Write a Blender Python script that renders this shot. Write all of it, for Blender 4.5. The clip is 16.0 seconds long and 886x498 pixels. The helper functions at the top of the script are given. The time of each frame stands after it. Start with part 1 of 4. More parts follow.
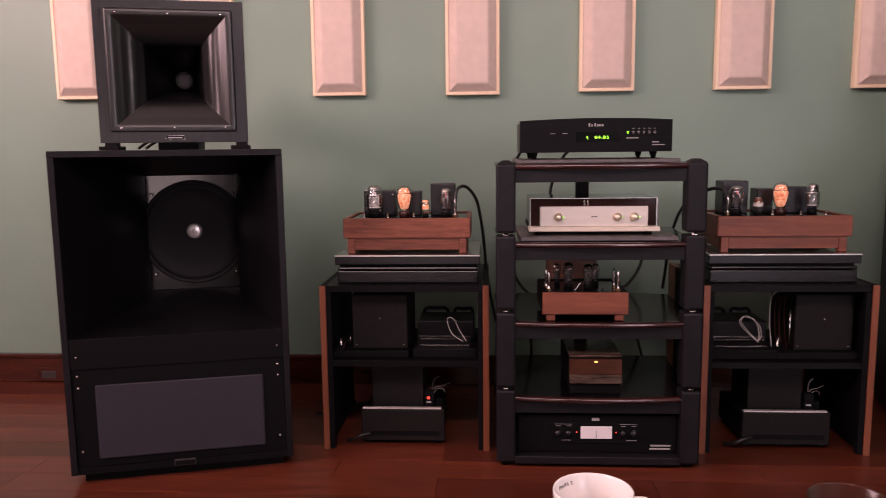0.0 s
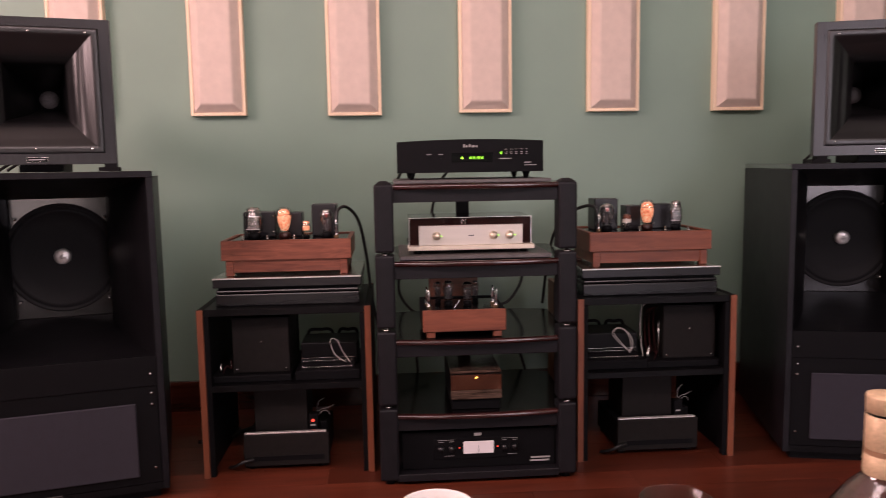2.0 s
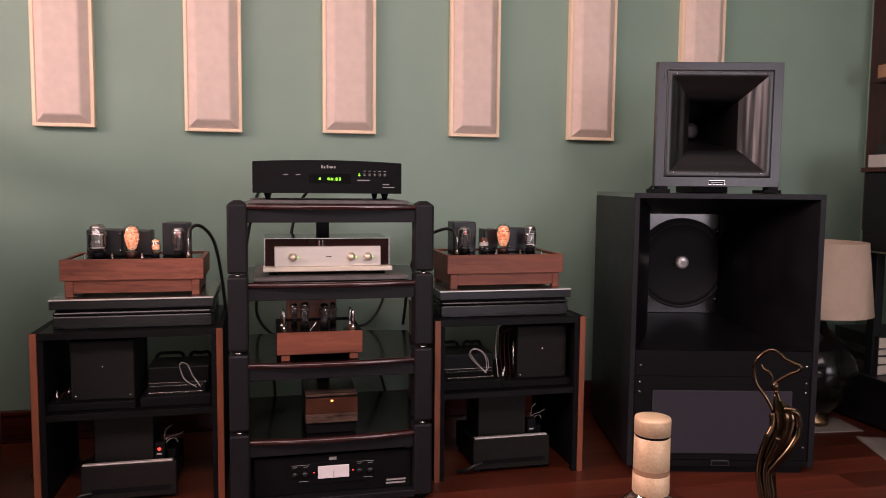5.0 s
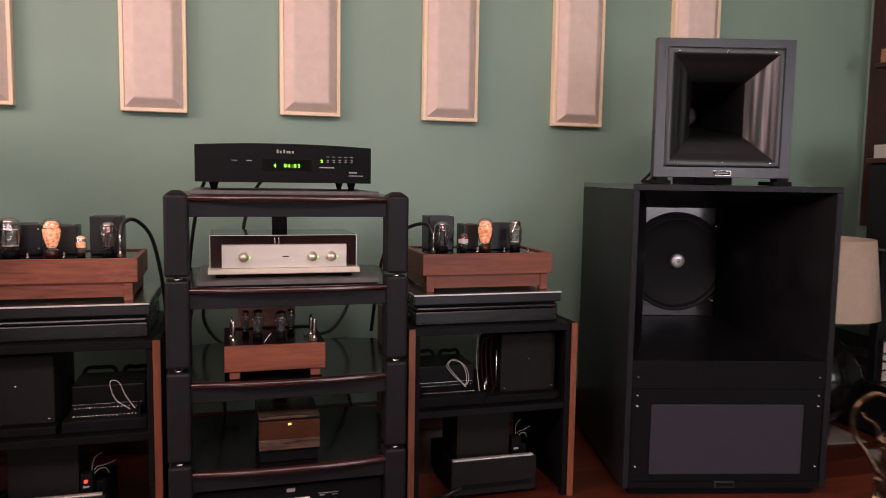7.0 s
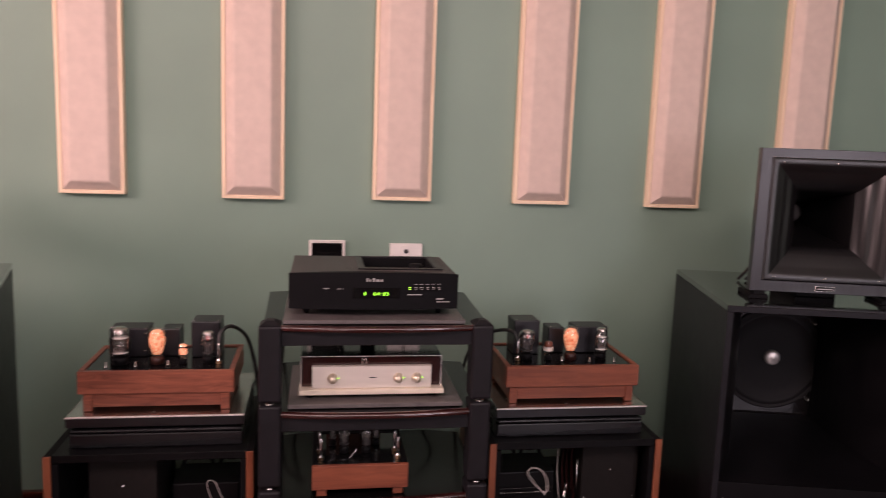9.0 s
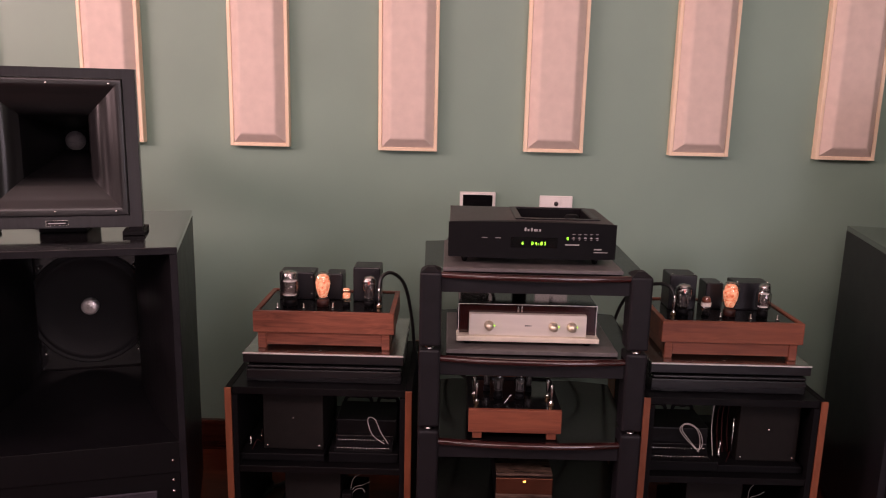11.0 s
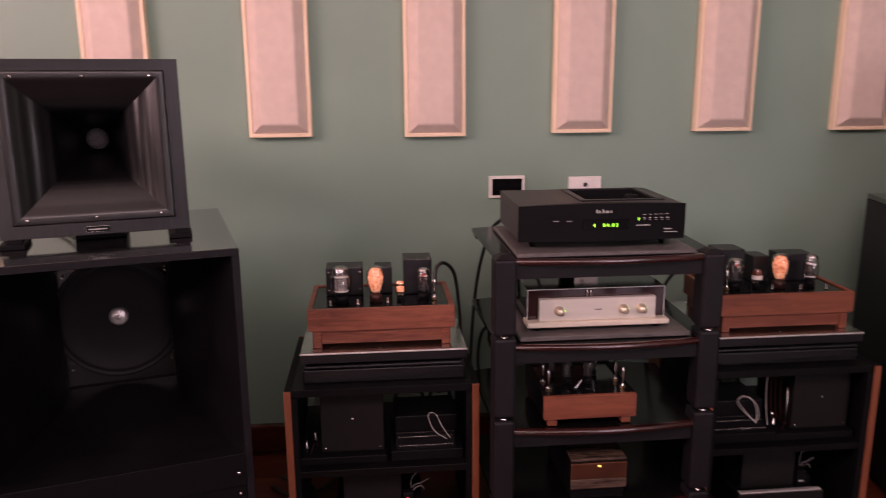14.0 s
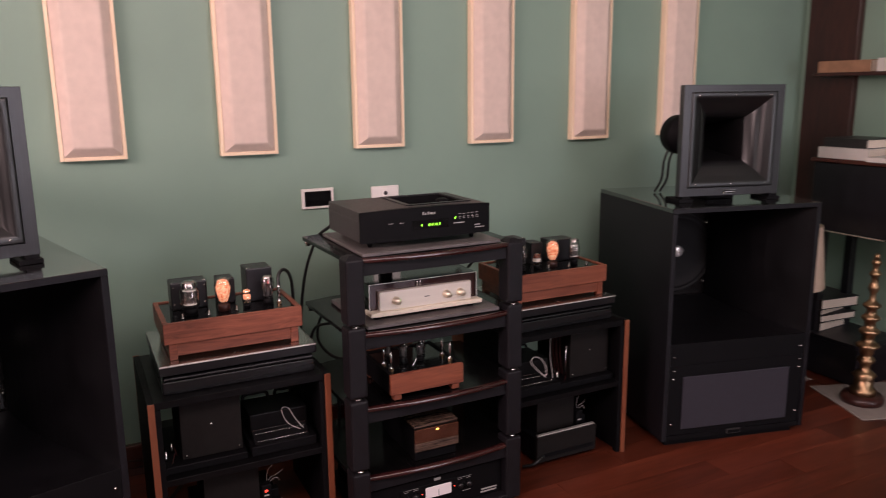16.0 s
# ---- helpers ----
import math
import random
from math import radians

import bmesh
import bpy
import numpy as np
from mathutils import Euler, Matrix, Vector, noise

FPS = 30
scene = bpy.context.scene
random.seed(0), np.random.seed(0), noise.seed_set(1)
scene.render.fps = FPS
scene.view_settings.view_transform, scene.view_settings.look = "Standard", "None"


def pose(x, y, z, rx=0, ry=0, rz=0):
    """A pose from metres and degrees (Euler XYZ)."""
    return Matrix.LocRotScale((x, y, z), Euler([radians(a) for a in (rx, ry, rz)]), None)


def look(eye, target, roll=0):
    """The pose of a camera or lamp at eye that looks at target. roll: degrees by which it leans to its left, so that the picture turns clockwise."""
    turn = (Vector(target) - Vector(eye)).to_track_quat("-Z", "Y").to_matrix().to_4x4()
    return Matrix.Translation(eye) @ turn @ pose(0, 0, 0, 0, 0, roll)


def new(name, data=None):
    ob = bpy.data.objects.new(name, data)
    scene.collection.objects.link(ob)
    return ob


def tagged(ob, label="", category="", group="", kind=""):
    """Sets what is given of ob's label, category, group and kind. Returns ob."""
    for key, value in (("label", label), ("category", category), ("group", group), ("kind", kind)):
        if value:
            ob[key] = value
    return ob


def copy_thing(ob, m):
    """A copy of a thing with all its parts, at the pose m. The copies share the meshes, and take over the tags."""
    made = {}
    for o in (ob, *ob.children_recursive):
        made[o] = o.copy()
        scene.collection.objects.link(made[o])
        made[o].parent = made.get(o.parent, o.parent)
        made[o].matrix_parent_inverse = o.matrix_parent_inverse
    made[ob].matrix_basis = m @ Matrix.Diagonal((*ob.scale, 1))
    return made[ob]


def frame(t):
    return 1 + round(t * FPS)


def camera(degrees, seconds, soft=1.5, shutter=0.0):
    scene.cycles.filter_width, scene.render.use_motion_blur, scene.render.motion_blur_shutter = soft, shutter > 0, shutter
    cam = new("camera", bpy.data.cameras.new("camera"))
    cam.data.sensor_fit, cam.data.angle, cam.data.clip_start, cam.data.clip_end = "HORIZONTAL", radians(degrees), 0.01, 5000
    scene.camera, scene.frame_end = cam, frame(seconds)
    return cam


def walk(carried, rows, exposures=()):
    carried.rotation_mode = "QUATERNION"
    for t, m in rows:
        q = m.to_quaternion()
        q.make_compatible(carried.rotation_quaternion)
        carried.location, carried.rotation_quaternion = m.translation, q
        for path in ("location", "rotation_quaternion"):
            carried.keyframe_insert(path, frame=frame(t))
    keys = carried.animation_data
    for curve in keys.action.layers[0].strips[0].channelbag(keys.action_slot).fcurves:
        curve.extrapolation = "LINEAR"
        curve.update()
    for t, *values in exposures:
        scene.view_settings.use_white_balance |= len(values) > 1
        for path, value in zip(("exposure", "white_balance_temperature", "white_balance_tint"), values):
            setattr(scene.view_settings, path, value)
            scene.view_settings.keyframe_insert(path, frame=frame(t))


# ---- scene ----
cam = camera(60.9, 16.0, soft=0.9, shutter=0.8)
METRES, EYE, TILT, LEAN, TURN = 1.89, 0.957, 0.0, 0.0, 3.4
ROWS = [
    (0.0, 0.0, 0.0, 0.0, -0.09, -7.56, 0.66),
    (0.5, 0.0097, -0.0019, 0.0007, -1.3, -7.48, 0.83),
    (1.0, 0.0169, -0.0044, 0.0019, -3.07, -7.25, 1.02),
    (1.5, 0.0272, -0.0082, 0.0037, -5.3, -6.74, 1.09),
    (2.0, 0.0386, -0.011, 0.0036, -7.44, -6.31, 0.95),
    (2.5, 0.0483, -0.0151, 0.0047, -9.57, -5.97, 0.56),
    (3.0, 0.0557, -0.0164, 0.0061, -11.62, -5.65, -0.02),
    (3.5, 0.0586, -0.0191, 0.0076, -13.42, -5.36, -0.52),
    (4.0, 0.0627, -0.0218, 0.0079, -14.75, -5.11, -0.72),
    (4.5, 0.067, -0.0224, 0.0079, -15.66, -4.85, -0.64),
    (7.0, 0.0985, 0.1415, 0.0036, -19.42, -5.47, -0.9),
    (7.5, 0.1081, 0.2022, 0.0941, -19.24, -7.32, -1.44),
    (8.0, 0.1062, 0.1913, 0.1849, -18.05, -7.5, -1.83),
    (8.5, 0.1006, 0.175, 0.2154, -15.46, -7.67, -2.02),
    (9.0, 0.1023, 0.1604, 0.2245, -12.45, -8.11, -2.09),
    (9.5, 0.0921, 0.1524, 0.2258, -8.54, -8.83, -1.91),
    (10.0, 0.0744, 0.1563, 0.222, -5.55, -9.99, -1.84),
    (12.5, 0.0129, 0.1534, 0.206, -1.94, -12.4, -0.99),
    (13.0, -0.0829, 0.1642, 0.2072, -3.76, -12.56, -0.71),
    (13.5, -0.111, 0.1894, 0.2126, -5.85, -12.51, -0.13),
    (14.0, -0.1313, 0.2079, 0.2087, -8.78, -12.63, 0.43),
    (14.5, -0.1966, 0.2068, 0.2054, -15.45, -12.84, 0.3),
    (15.0, -0.2562, 0.1933, 0.2067, -20.26, -12.83, 0.49),
    (15.5, -0.2979, 0.1463, 0.2142, -25.9, -12.39, 0.62),
    (16.0, -0.3418, 0.1126, 0.2264, -29.89, -11.83, 0.57),
]
walk(cam, [(t, pose(0, 0, EYE, TILT, LEAN, TURN) @ pose(METRES * x, METRES * y, METRES * z, 90 + pitch, roll, yaw)) for t, x, y, z, yaw, pitch, roll in ROWS],
     exposures=[(0.0, -0.06, 6500, 24), (2.0, 0.02, 6450, 17), (3.5, 0.09, 6350, 12), (4.5, 0.08, 6350, 13), (7.0, 0.06, 6300, 8), (7.5, 0.10, 6400, 13),
                (8.0, 0.04, 6450, 17), (9.0, -0.04, 6450, 17), (10.0, -0.10, 6500, 19), (12.5, -0.18, 6600, 27), (14.5, -0.26, 6550, 27), (15.0, -0.16, 6450, 18), (16.0, -0.02, 6150, 10)])

# ---------- light ----------
world = bpy.data.worlds.new("daylight")
scene.world = world
world.use_nodes = True
wn = world.node_tree
sky = wn.nodes.new("ShaderNodeTexSky")
sky.sky_type, sky.sun_disc = "NISHITA", False
sky.sun_elevation, sky.sun_rotation = radians(30), radians(250)
wn.links.new(sky.outputs[0], wn.nodes["Background"].inputs[0])
wn.nodes["Background"].inputs[1].default_value = 0.1


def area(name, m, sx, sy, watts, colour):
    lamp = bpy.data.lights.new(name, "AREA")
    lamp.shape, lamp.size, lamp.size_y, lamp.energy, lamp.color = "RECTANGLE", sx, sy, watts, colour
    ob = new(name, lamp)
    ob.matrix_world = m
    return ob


# skylight entering by the window in the side wall and the two behind the seat
area("window_light_side", look((-2.93, 0.85, 2.12), (0.6, 1.9, 1.2)), 1.8, 0.78, 92, (1.0, 0.66, 0.63))
area("window_light_back", look((2.15, -2.96, 1.35), (2.15, 2.0, 1.35)), 1.15, 1.65, 50, (0.95, 0.83, 0.90))
area("window_light_low", look((-0.60, -2.96, 0.65), (-0.60, 2.0, 0.65)), 1.05, 0.70, 11, (1.0, 0.80, 0.76))
# unseen overhead light, added without a fixture; the panels' dark lower bevels suggest it
area("unseen_overhead_light", look((0.10, 0.15, 2.70), (0.30, 3.0, 0.8)), 3.2, 1.10, 86, (1.0, 0.77, 0.74))

# ---------- materials ----------


def mat(name, colour, rough=0.5, metal=0.0, scale=20.0, vary=0.15, bump=0.05, stretch=(1, 1, 1), coat=0.0, random_hue=0.0,
        spec=0.5, fine=400.0):
    m = bpy.data.materials.new(name)
    m.use_nodes = True
    nt = m.node_tree
    b = nt.nodes["Principled BSDF"]
    b.inputs["Metallic"].default_value = metal
    b.inputs["Coat Weight"].default_value = coat
    b.inputs["Coat Roughness"].default_value = 0.08
    b.inputs["Specular IOR Level"].default_value = spec
    tc = nt.nodes.new("ShaderNodeTexCoord")
    mp = nt.nodes.new("ShaderNodeMapping")
    mp.inputs["Scale"].default_value = stretch
    nt.links.new(tc.outputs["Object"], mp.inputs[0])
    n1 = nt.nodes.new("ShaderNodeTexNoise")
    n1.inputs["Scale"].default_value, n1.inputs["Detail"].default_value = scale, 5
    n2 = nt.nodes.new("ShaderNodeTexNoise")
    n2.inputs["Scale"].default_value, n2.inputs["Detail"].default_value = fine, 2
    nt.links.new(mp.outputs[0], n1.inputs[0])
    nt.links.new(mp.outputs[0], n2.inputs[0])
    ramp = nt.nodes.new("ShaderNodeValToRGB")
    lo = [max(0, c * (1 - vary)) for c in colour]
    hi = [min(1, c * (1 + vary)) for c in colour]
    ramp.color_ramp.elements[0].color, ramp.color_ramp.elements[1].color = (*lo, 1), (*hi, 1)
    ramp.color_ramp.elements[0].position, ramp.color_ramp.elements[1].position = 0.3, 0.7
    nt.links.new(n1.outputs[0], ramp.inputs[0])
    out = ramp.outputs[0]
    if random_hue:
        oi = nt.nodes.new("ShaderNodeObjectInfo")
        hs = nt.nodes.new("ShaderNodeHueSaturation")
        mr = nt.nodes.new("ShaderNodeMapRange")
        mr.inputs[3].default_value, mr.inputs[4].default_value = 1 - random_hue, 1 + random_hue
        nt.links.new(oi.outputs["Random"], mr.inputs[0])
        nt.links.new(mr.outputs[0], hs.inputs["Value"])
        nt.links.new(out, hs.inputs["Color"])
        out = hs.outputs[0]
    nt.links.new(out, b.inputs["Base Color"])
    rr = nt.nodes.new("ShaderNodeMapRange")
    rr.inputs[3].default_value, rr.inputs[4].default_value = max(0.0, rough - 0.06), min(1, rough + 0.06)
    nt.links.new(n1.outputs[0], rr.inputs[0])
    nt.links.new(rr.outputs[0], b.inputs["Roughness"])
    if bump:
        bp = nt.nodes.new("ShaderNodeBump")
        bp.inputs["Strength"].default_value, bp.inputs["Distance"].default_value = bump, 0.002
        nt.links.new(n2.outputs[0], bp.inputs["Height"])
        nt.links.new(bp.outputs[0], b.inputs["Normal"])
    return m


def wood(name, dark, light, rough=0.4, scale=9.0, axis=0, coat=0.0, random_hue=0.0, bands=6.0):
    """Grain runs along the given axis."""
    m = mat(name, light, rough, 0, scale, 0.1, 0.08, coat=coat, random_hue=random_hue)
    nt = m.node_tree
    mp = next(n for n in nt.nodes if n.type == "MAPPING")
    mp.inputs["Scale"].default_value = [0.12 if i == axis else 1.0 for i in range(3)]
    ramp = next(n for n in nt.nodes if n.type == "VALTORGB")
    wave = nt.nodes.new("ShaderNodeTexNoise")
    wave.inputs["Scale"].default_value, wave.inputs["Detail"].default_value = scale * bands, 6
    wave.inputs["Distortion"].default_value = 1.2
    nt.links.new(mp.outputs[0], wave.inputs[0])
    mix = nt.nodes.new("ShaderNodeMath")
    mix.operation = "MULTIPLY_ADD"
    n1 = next(n for n in nt.nodes if n.type == "TEX_NOISE")
    nt.links.new(wave.outputs[0], mix.inputs[0])
    mix.inputs[1].default_value = 0.5
    half = nt.nodes.new("ShaderNodeMath")
    half.operation = "MULTIPLY"
    half.inputs[1].default_value = 0.5
    nt.links.new(n1.outputs[0], half.inputs[0])
    nt.links.new(half.outputs[0], mix.inputs[2])
    nt.links.new(mix.outputs[0], ramp.inputs[0])
    e = ramp.color_ramp.elements
    e[0].color, e[1].color, e[0].position, e[1].position = (*dark, 1), (*light, 1), 0.38, 0.62
    return m


def glow(name, colour, strength):
    m = bpy.data.materials.new(name)
    m.use_nodes = True
    b = m.node_tree.nodes["Principled BSDF"]
    b.inputs["Base Color"].default_value = (*colour, 1)
    b.inputs["Emission Color"].default_value = (*colour, 1)
    b.inputs["Emission Strength"].default_value = strength
    return m


def glass(name, colour=(1, 1, 1), rough=0.02, low=0.11):
    m = bpy.data.materials.new(name)
    m.use_nodes = True
    nt = m.node_tree
    nt.nodes.remove(nt.nodes["Principled BSDF"])
    lw = nt.nodes.new("ShaderNodeLayerWeight")
    lw.inputs[0].default_value = 0.5
    pw = nt.nodes.new("ShaderNodeMath")
    pw.operation = "POWER"
    pw.inputs[1].default_value = 2.6
    nt.links.new(lw.outputs["Facing"], pw.inputs[0])
    fr = nt.nodes.new("ShaderNodeMapRange")
    fr.inputs[3].default_value, fr.inputs[4].default_value = low, 0.95
    nt.links.new(pw.outputs[0], fr.inputs[0])
    tr = nt.nodes.new("ShaderNodeBsdfTransparent")
    tr.inputs[0].default_value = (*colour, 1)
    gl = nt.nodes.new("ShaderNodeBsdfGlossy")
    gl.inputs["Roughness"].default_value = rough
    mx = nt.nodes.new("ShaderNodeMixShader")
    nt.links.new(fr.outputs[0], mx.inputs[0])
    nt.links.new(tr.outputs[0], mx.inputs[1])
    nt.links.new(gl.outputs[0], mx.inputs[2])
    nt.links.new(mx.outputs[0], nt.nodes["Material Output"].inputs[0])
    return m


WALL = mat("green_wall_paint", (0.215, 0.315, 0.25), 0.5, 0, 2.5, 0.05, 0.12, fine=220)
CEIL = mat("white_ceiling_paint", (0.75, 0.74, 0.70), 0.8, 0, 3, 0.03)
FABRIC = mat("oatmeal_acoustic_fabric", (0.715, 0.575, 0.50), 0.95, 0, 30, 0.05, 0.5, fine=900)
PINE = wood("pale_maple_frame", (0.84, 0.64, 0.45), (0.92, 0.73, 0.53), 0.5, 12, 2)
BLACK = mat("satin_black_paint", (0.0082, 0.0079, 0.0104), 0.36, 0, 18, 0.25, 0.1, spec=0.42)
# same moulding as HORN, with the throat's deep shade put into the colour
HORNSHADE = mat("shaded_horn_throat", (0.0038, 0.0036, 0.0040), 0.40, 0, 9, 0.12, 0.0, spec=0.45)
HORN = mat("moulded_black_horn", (0.0056, 0.0053, 0.0058), 0.36, 0, 9, 0.12, 0.005, fine=700, spec=0.7)
MATTE = mat("matt_black", (0.0028, 0.0026, 0.0034), 0.62, 0, 25, 0.2, 0.2, spec=0.15)
GLOSSBLACK = mat("polished_black_plate", (0.005, 0.005, 0.0055), 0.09, 0, 10, 0.2, 0.0, spec=0.35)
RACK = mat("charcoal_rack_lacquer", (0.0080, 0.0072, 0.0092), 0.5, 0, 30, 0.2, 0.25, fine=900, spec=0.25)
CHERRY = wood("dark_cherry_edge", (0.018, 0.005, 0.005), (0.045, 0.011, 0.010), 0.15, 14, 0, coat=0.6)
WALNUT = wood("oiled_walnut", (0.11, 0.028, 0.016), (0.31, 0.098, 0.055), 0.42, 11, 0)
BROWN = wood("brown_wood_box", (0.10, 0.035, 0.018), (0.21, 0.075, 0.038), 0.5, 11, 0)
ORANGE = wood("orange_wood_edge", (0.18, 0.053, 0.025), (0.265, 0.083, 0.039), 0.4, 10, 2)
GREYPANEL = mat("grey_grille_cloth", (0.027, 0.0245, 0.035), 0.9, 0, 40, 0.1, 0.6, fine=1500)
STEEL = mat("brushed_steel", (0.62, 0.60, 0.58), 0.25, 1, 30, 0.1, 0.05)
SILVER = mat("satin_silver_panel", (0.70, 0.64, 0.58), 0.45, 0.3, 60, 0.05, 0.05, stretch=(0.1, 1, 1))
CREAM = mat("cream_base_plate", (0.74, 0.66, 0.54), 0.45, 0.2, 30, 0.05)
STONE = mat("grey_slate_slab", (0.10, 0.088, 0.086), 0.42, 0, 40, 0.2, 0.3)
ANODISED = mat("dark_grey_anodised", (0.055, 0.047, 0.047), 0.45, 0.2, 60, 0.12, 0.2, fine=1500, spec=0.35)
SLABBLACK = mat("black_anodised_slab", (0.0075, 0.0073, 0.0085), 0.28, 0.0, 30, 0.2, 0.05, stretch=(0.05, 1, 1), spec=0.5)
CRACKLE = mat("brown_black_crackle_paint", (0.0082, 0.0064, 0.0058), 0.6, 0, 60, 0.3, 0.5, fine=900, spec=0.25)
CABBLACK = mat("black_melamine_board", (0.0034, 0.0032, 0.0037), 0.42, 0, 26, 0.3, 0.03, spec=0.16)
WHITEPLASTIC = mat("white_plastic", (0.80, 0.76, 0.72), 0.4, 0, 20, 0.03)
RUBBER = mat("black_cable_rubber", (0.010, 0.010, 0.010), 0.45, 0, 40, 0.2)
WHITECABLE = mat("pale_wire", (0.45, 0.40, 0.38), 0.5, 0, 40, 0.1)
REDWOOD = wood("polished_mahogany", (0.038, 0.0085, 0.0058), (0.090, 0.021, 0.0125), 0.25, 6, 0, coat=0.3)
FLOORWOOD = wood("jatoba_floorboard", (0.076, 0.0165, 0.0080), (0.142, 0.0325, 0.0160), 0.31, 5, 0, coat=0.05, random_hue=0.3)
DARKSHELF = wood("dark_mahogany_shelf", (0.020, 0.006, 0.005), (0.05, 0.014, 0.010), 0.35, 8, 2)
PAPER = mat("book_pages", (0.70, 0.60, 0.50), 0.8, 0, 60, 0.1, 0.4, stretch=(1, 1, 12))
COVERDARK = mat("dark_book_cover", (0.02, 0.018, 0.018), 0.4, 0, 20, 0.2)
COVERTAN = mat("tan_book_cover", (0.30, 0.16, 0.09), 0.5, 0, 20, 0.2)
COVERWHITE = mat("white_book_cover", (0.62, 0.58, 0.54), 0.5, 0, 20, 0.05)
BRASS = mat("aged_brass", (0.36, 0.23, 0.13), 0.34, 1, 30, 0.25, 0.1)
LAMPBLACK = mat("black_lamp_glaze", (0.004, 0.004, 0.004), 0.16, 0, 10, 0.2, 0, spec=0.3)
SHADE = mat("linen_lamp_shade", (0.55, 0.42, 0.32), 0.9, 0, 25, 0.06, 0.4, fine=800)
GLASS = glass("clear_glass", (0.96, 0.95, 0.94))
TUMBLERGLASS = glass("thin_tumbler_glass", (0.93, 0.92, 0.91), 0.10, 0.03)
TUBEGLASS = glass("valve_glass", (0.90, 0.88, 0.87))
ACRYLIC = glass("smoked_acrylic", (0.06, 0.055, 0.055), 0.01)
GETTER = mat("silver_getter", (0.5, 0.48, 0.47), 0.2, 1, 30, 0.2, 0)
PLATE = mat("grey_valve_anode", (0.06, 0.055, 0.055), 0.5, 0.5, 60, 0.2)
EMBER = mat("orange_valve_glow", (0.78, 0.46, 0.34), 0.6, 0, 130, 0.35)
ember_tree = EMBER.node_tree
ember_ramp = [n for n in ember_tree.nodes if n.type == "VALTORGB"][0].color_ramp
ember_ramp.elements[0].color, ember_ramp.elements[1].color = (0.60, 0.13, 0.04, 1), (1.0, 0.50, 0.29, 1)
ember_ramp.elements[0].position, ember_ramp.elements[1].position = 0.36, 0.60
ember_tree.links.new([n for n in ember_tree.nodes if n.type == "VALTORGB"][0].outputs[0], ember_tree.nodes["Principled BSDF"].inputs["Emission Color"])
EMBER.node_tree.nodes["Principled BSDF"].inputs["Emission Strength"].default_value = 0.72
GREENLED = glow("green_display", (0.35, 1.0, 0.04), 2.5)
REDLED = glow("red_lamp", (1.0, 0.07, 0.04), 1.2)
AMBERLED = glow("amber_lamp", (1.0, 0.55, 0.10), 4.0)
METER = glow("meter_face", (0.62, 0.52, 0.52), 0.35)
LEGEND = mat("pale_lettering", (0.40, 0.38, 0.37), 0.6, 0, 20, 0.02, 0)
INK = mat("dark_ink", (0.02, 0.02, 0.02), 0.5, 0, 20, 0.02, 0)
CHINA = mat("white_china", (0.82, 0.78, 0.75), 0.15, 0, 10, 0.02, 0, coat=0.5)
FOIL = mat("gold_matt_foil", (0.68, 0.47, 0.29), 0.46, 0.25, 500, 0.12, 0.18, fine=1300)

CAPMETAL = mat("spun_aluminium", (0.85, 0.80, 0.78), 0.42, 0.8, 20, 0.1, 0.05)
KNOB = mat("champagne_knob", (0.80, 0.70, 0.55), 0.32, 0.7, 30, 0.1, 0)

WOOFER = mat("black_paper_cone", (0.0085, 0.0078, 0.0088), 0.7, 0, 30, 0.15, 0.3, spec=0.3)
BASSBLACK = mat("satin_black_lacquer", (0.0088, 0.0083, 0.0105), 0.40, 0, 18, 0.25, 0.1, spec=0.2)
FLARE = mat("dull_black_flare", (0.0034, 0.0032, 0.0040), 0.36, 0, 14, 0.3, 0.02, spec=0.45)
SPUN = mat("spun_metal_cap", (0.92, 0.84, 0.81), 0.36, 0.65, 30, 0.1, 0.05)
ANODMESH = mat("grey_throat_mesh", (0.13, 0.115, 0.115), 0.5, 0.3, 200, 0.3, 0.4, fine=1500)
COPPER = mat("polished_copper_brown", (0.15, 0.062, 0.037), 0.22, 0.75, 12, 0.25, 0.03)
REDLEAD = mat("dark_red_lead", (0.035, 0.008, 0.008), 0.75, 0, 40, 0.1, spec=0.1)
DARKCHROME = mat("dark_red_gloss", (0.026, 0.0075, 0.007), 0.08, 0.2, 10, 0.25, 0.0, coat=0.3)
BAFFLE = mat("satin_grey_baffle", (0.010, 0.009, 0.0095), 0.13, 0, 20, 0.15, 0.0, spec=0.42)
BLACKTOP = mat("polished_black_top", (0.009, 0.0088, 0.0094), 0.13, 0, 14, 0.2, 0.0, spec=0.9, coat=1.0)
HORNFRAME = mat("satin_black_baffle", (0.017, 0.0165, 0.019), 0.30, 0, 22, 0.3, 0.03, stretch=(6, 6, 0.3), spec=0.5)
WALNUTRED = wood("red_toned_walnut", (0.14, 0.035, 0.018), (0.26, 0.078, 0.038), 0.45, 9, 0)
BURL = wood("veined_stone_top", (0.018, 0.012, 0.009), (0.12, 0.078, 0.058), 0.14, 60, 0, bands=3.0)
PAPERCAP = mat("pale_valve_band", (0.75, 0.66, 0.60), 0.6, 0, 30, 0.05, 0)
SHELFBLACK = mat("lacquered_black_shelf", (0.004, 0.0036, 0.0038), 0.16, 0, 12, 0.2, 0, spec=0.18)
FILAMENT = glow("dull_red_filament", (0.9, 0.08, 0.05), 0.5)
BRONZE = mat("polished_bronze", (0.10, 0.064, 0.040), 0.13, 1, 20, 0.3, 0)
MARBLE = mat("pale_mat", (0.26, 0.225, 0.20), 0.7, 0, 25, 0.1)

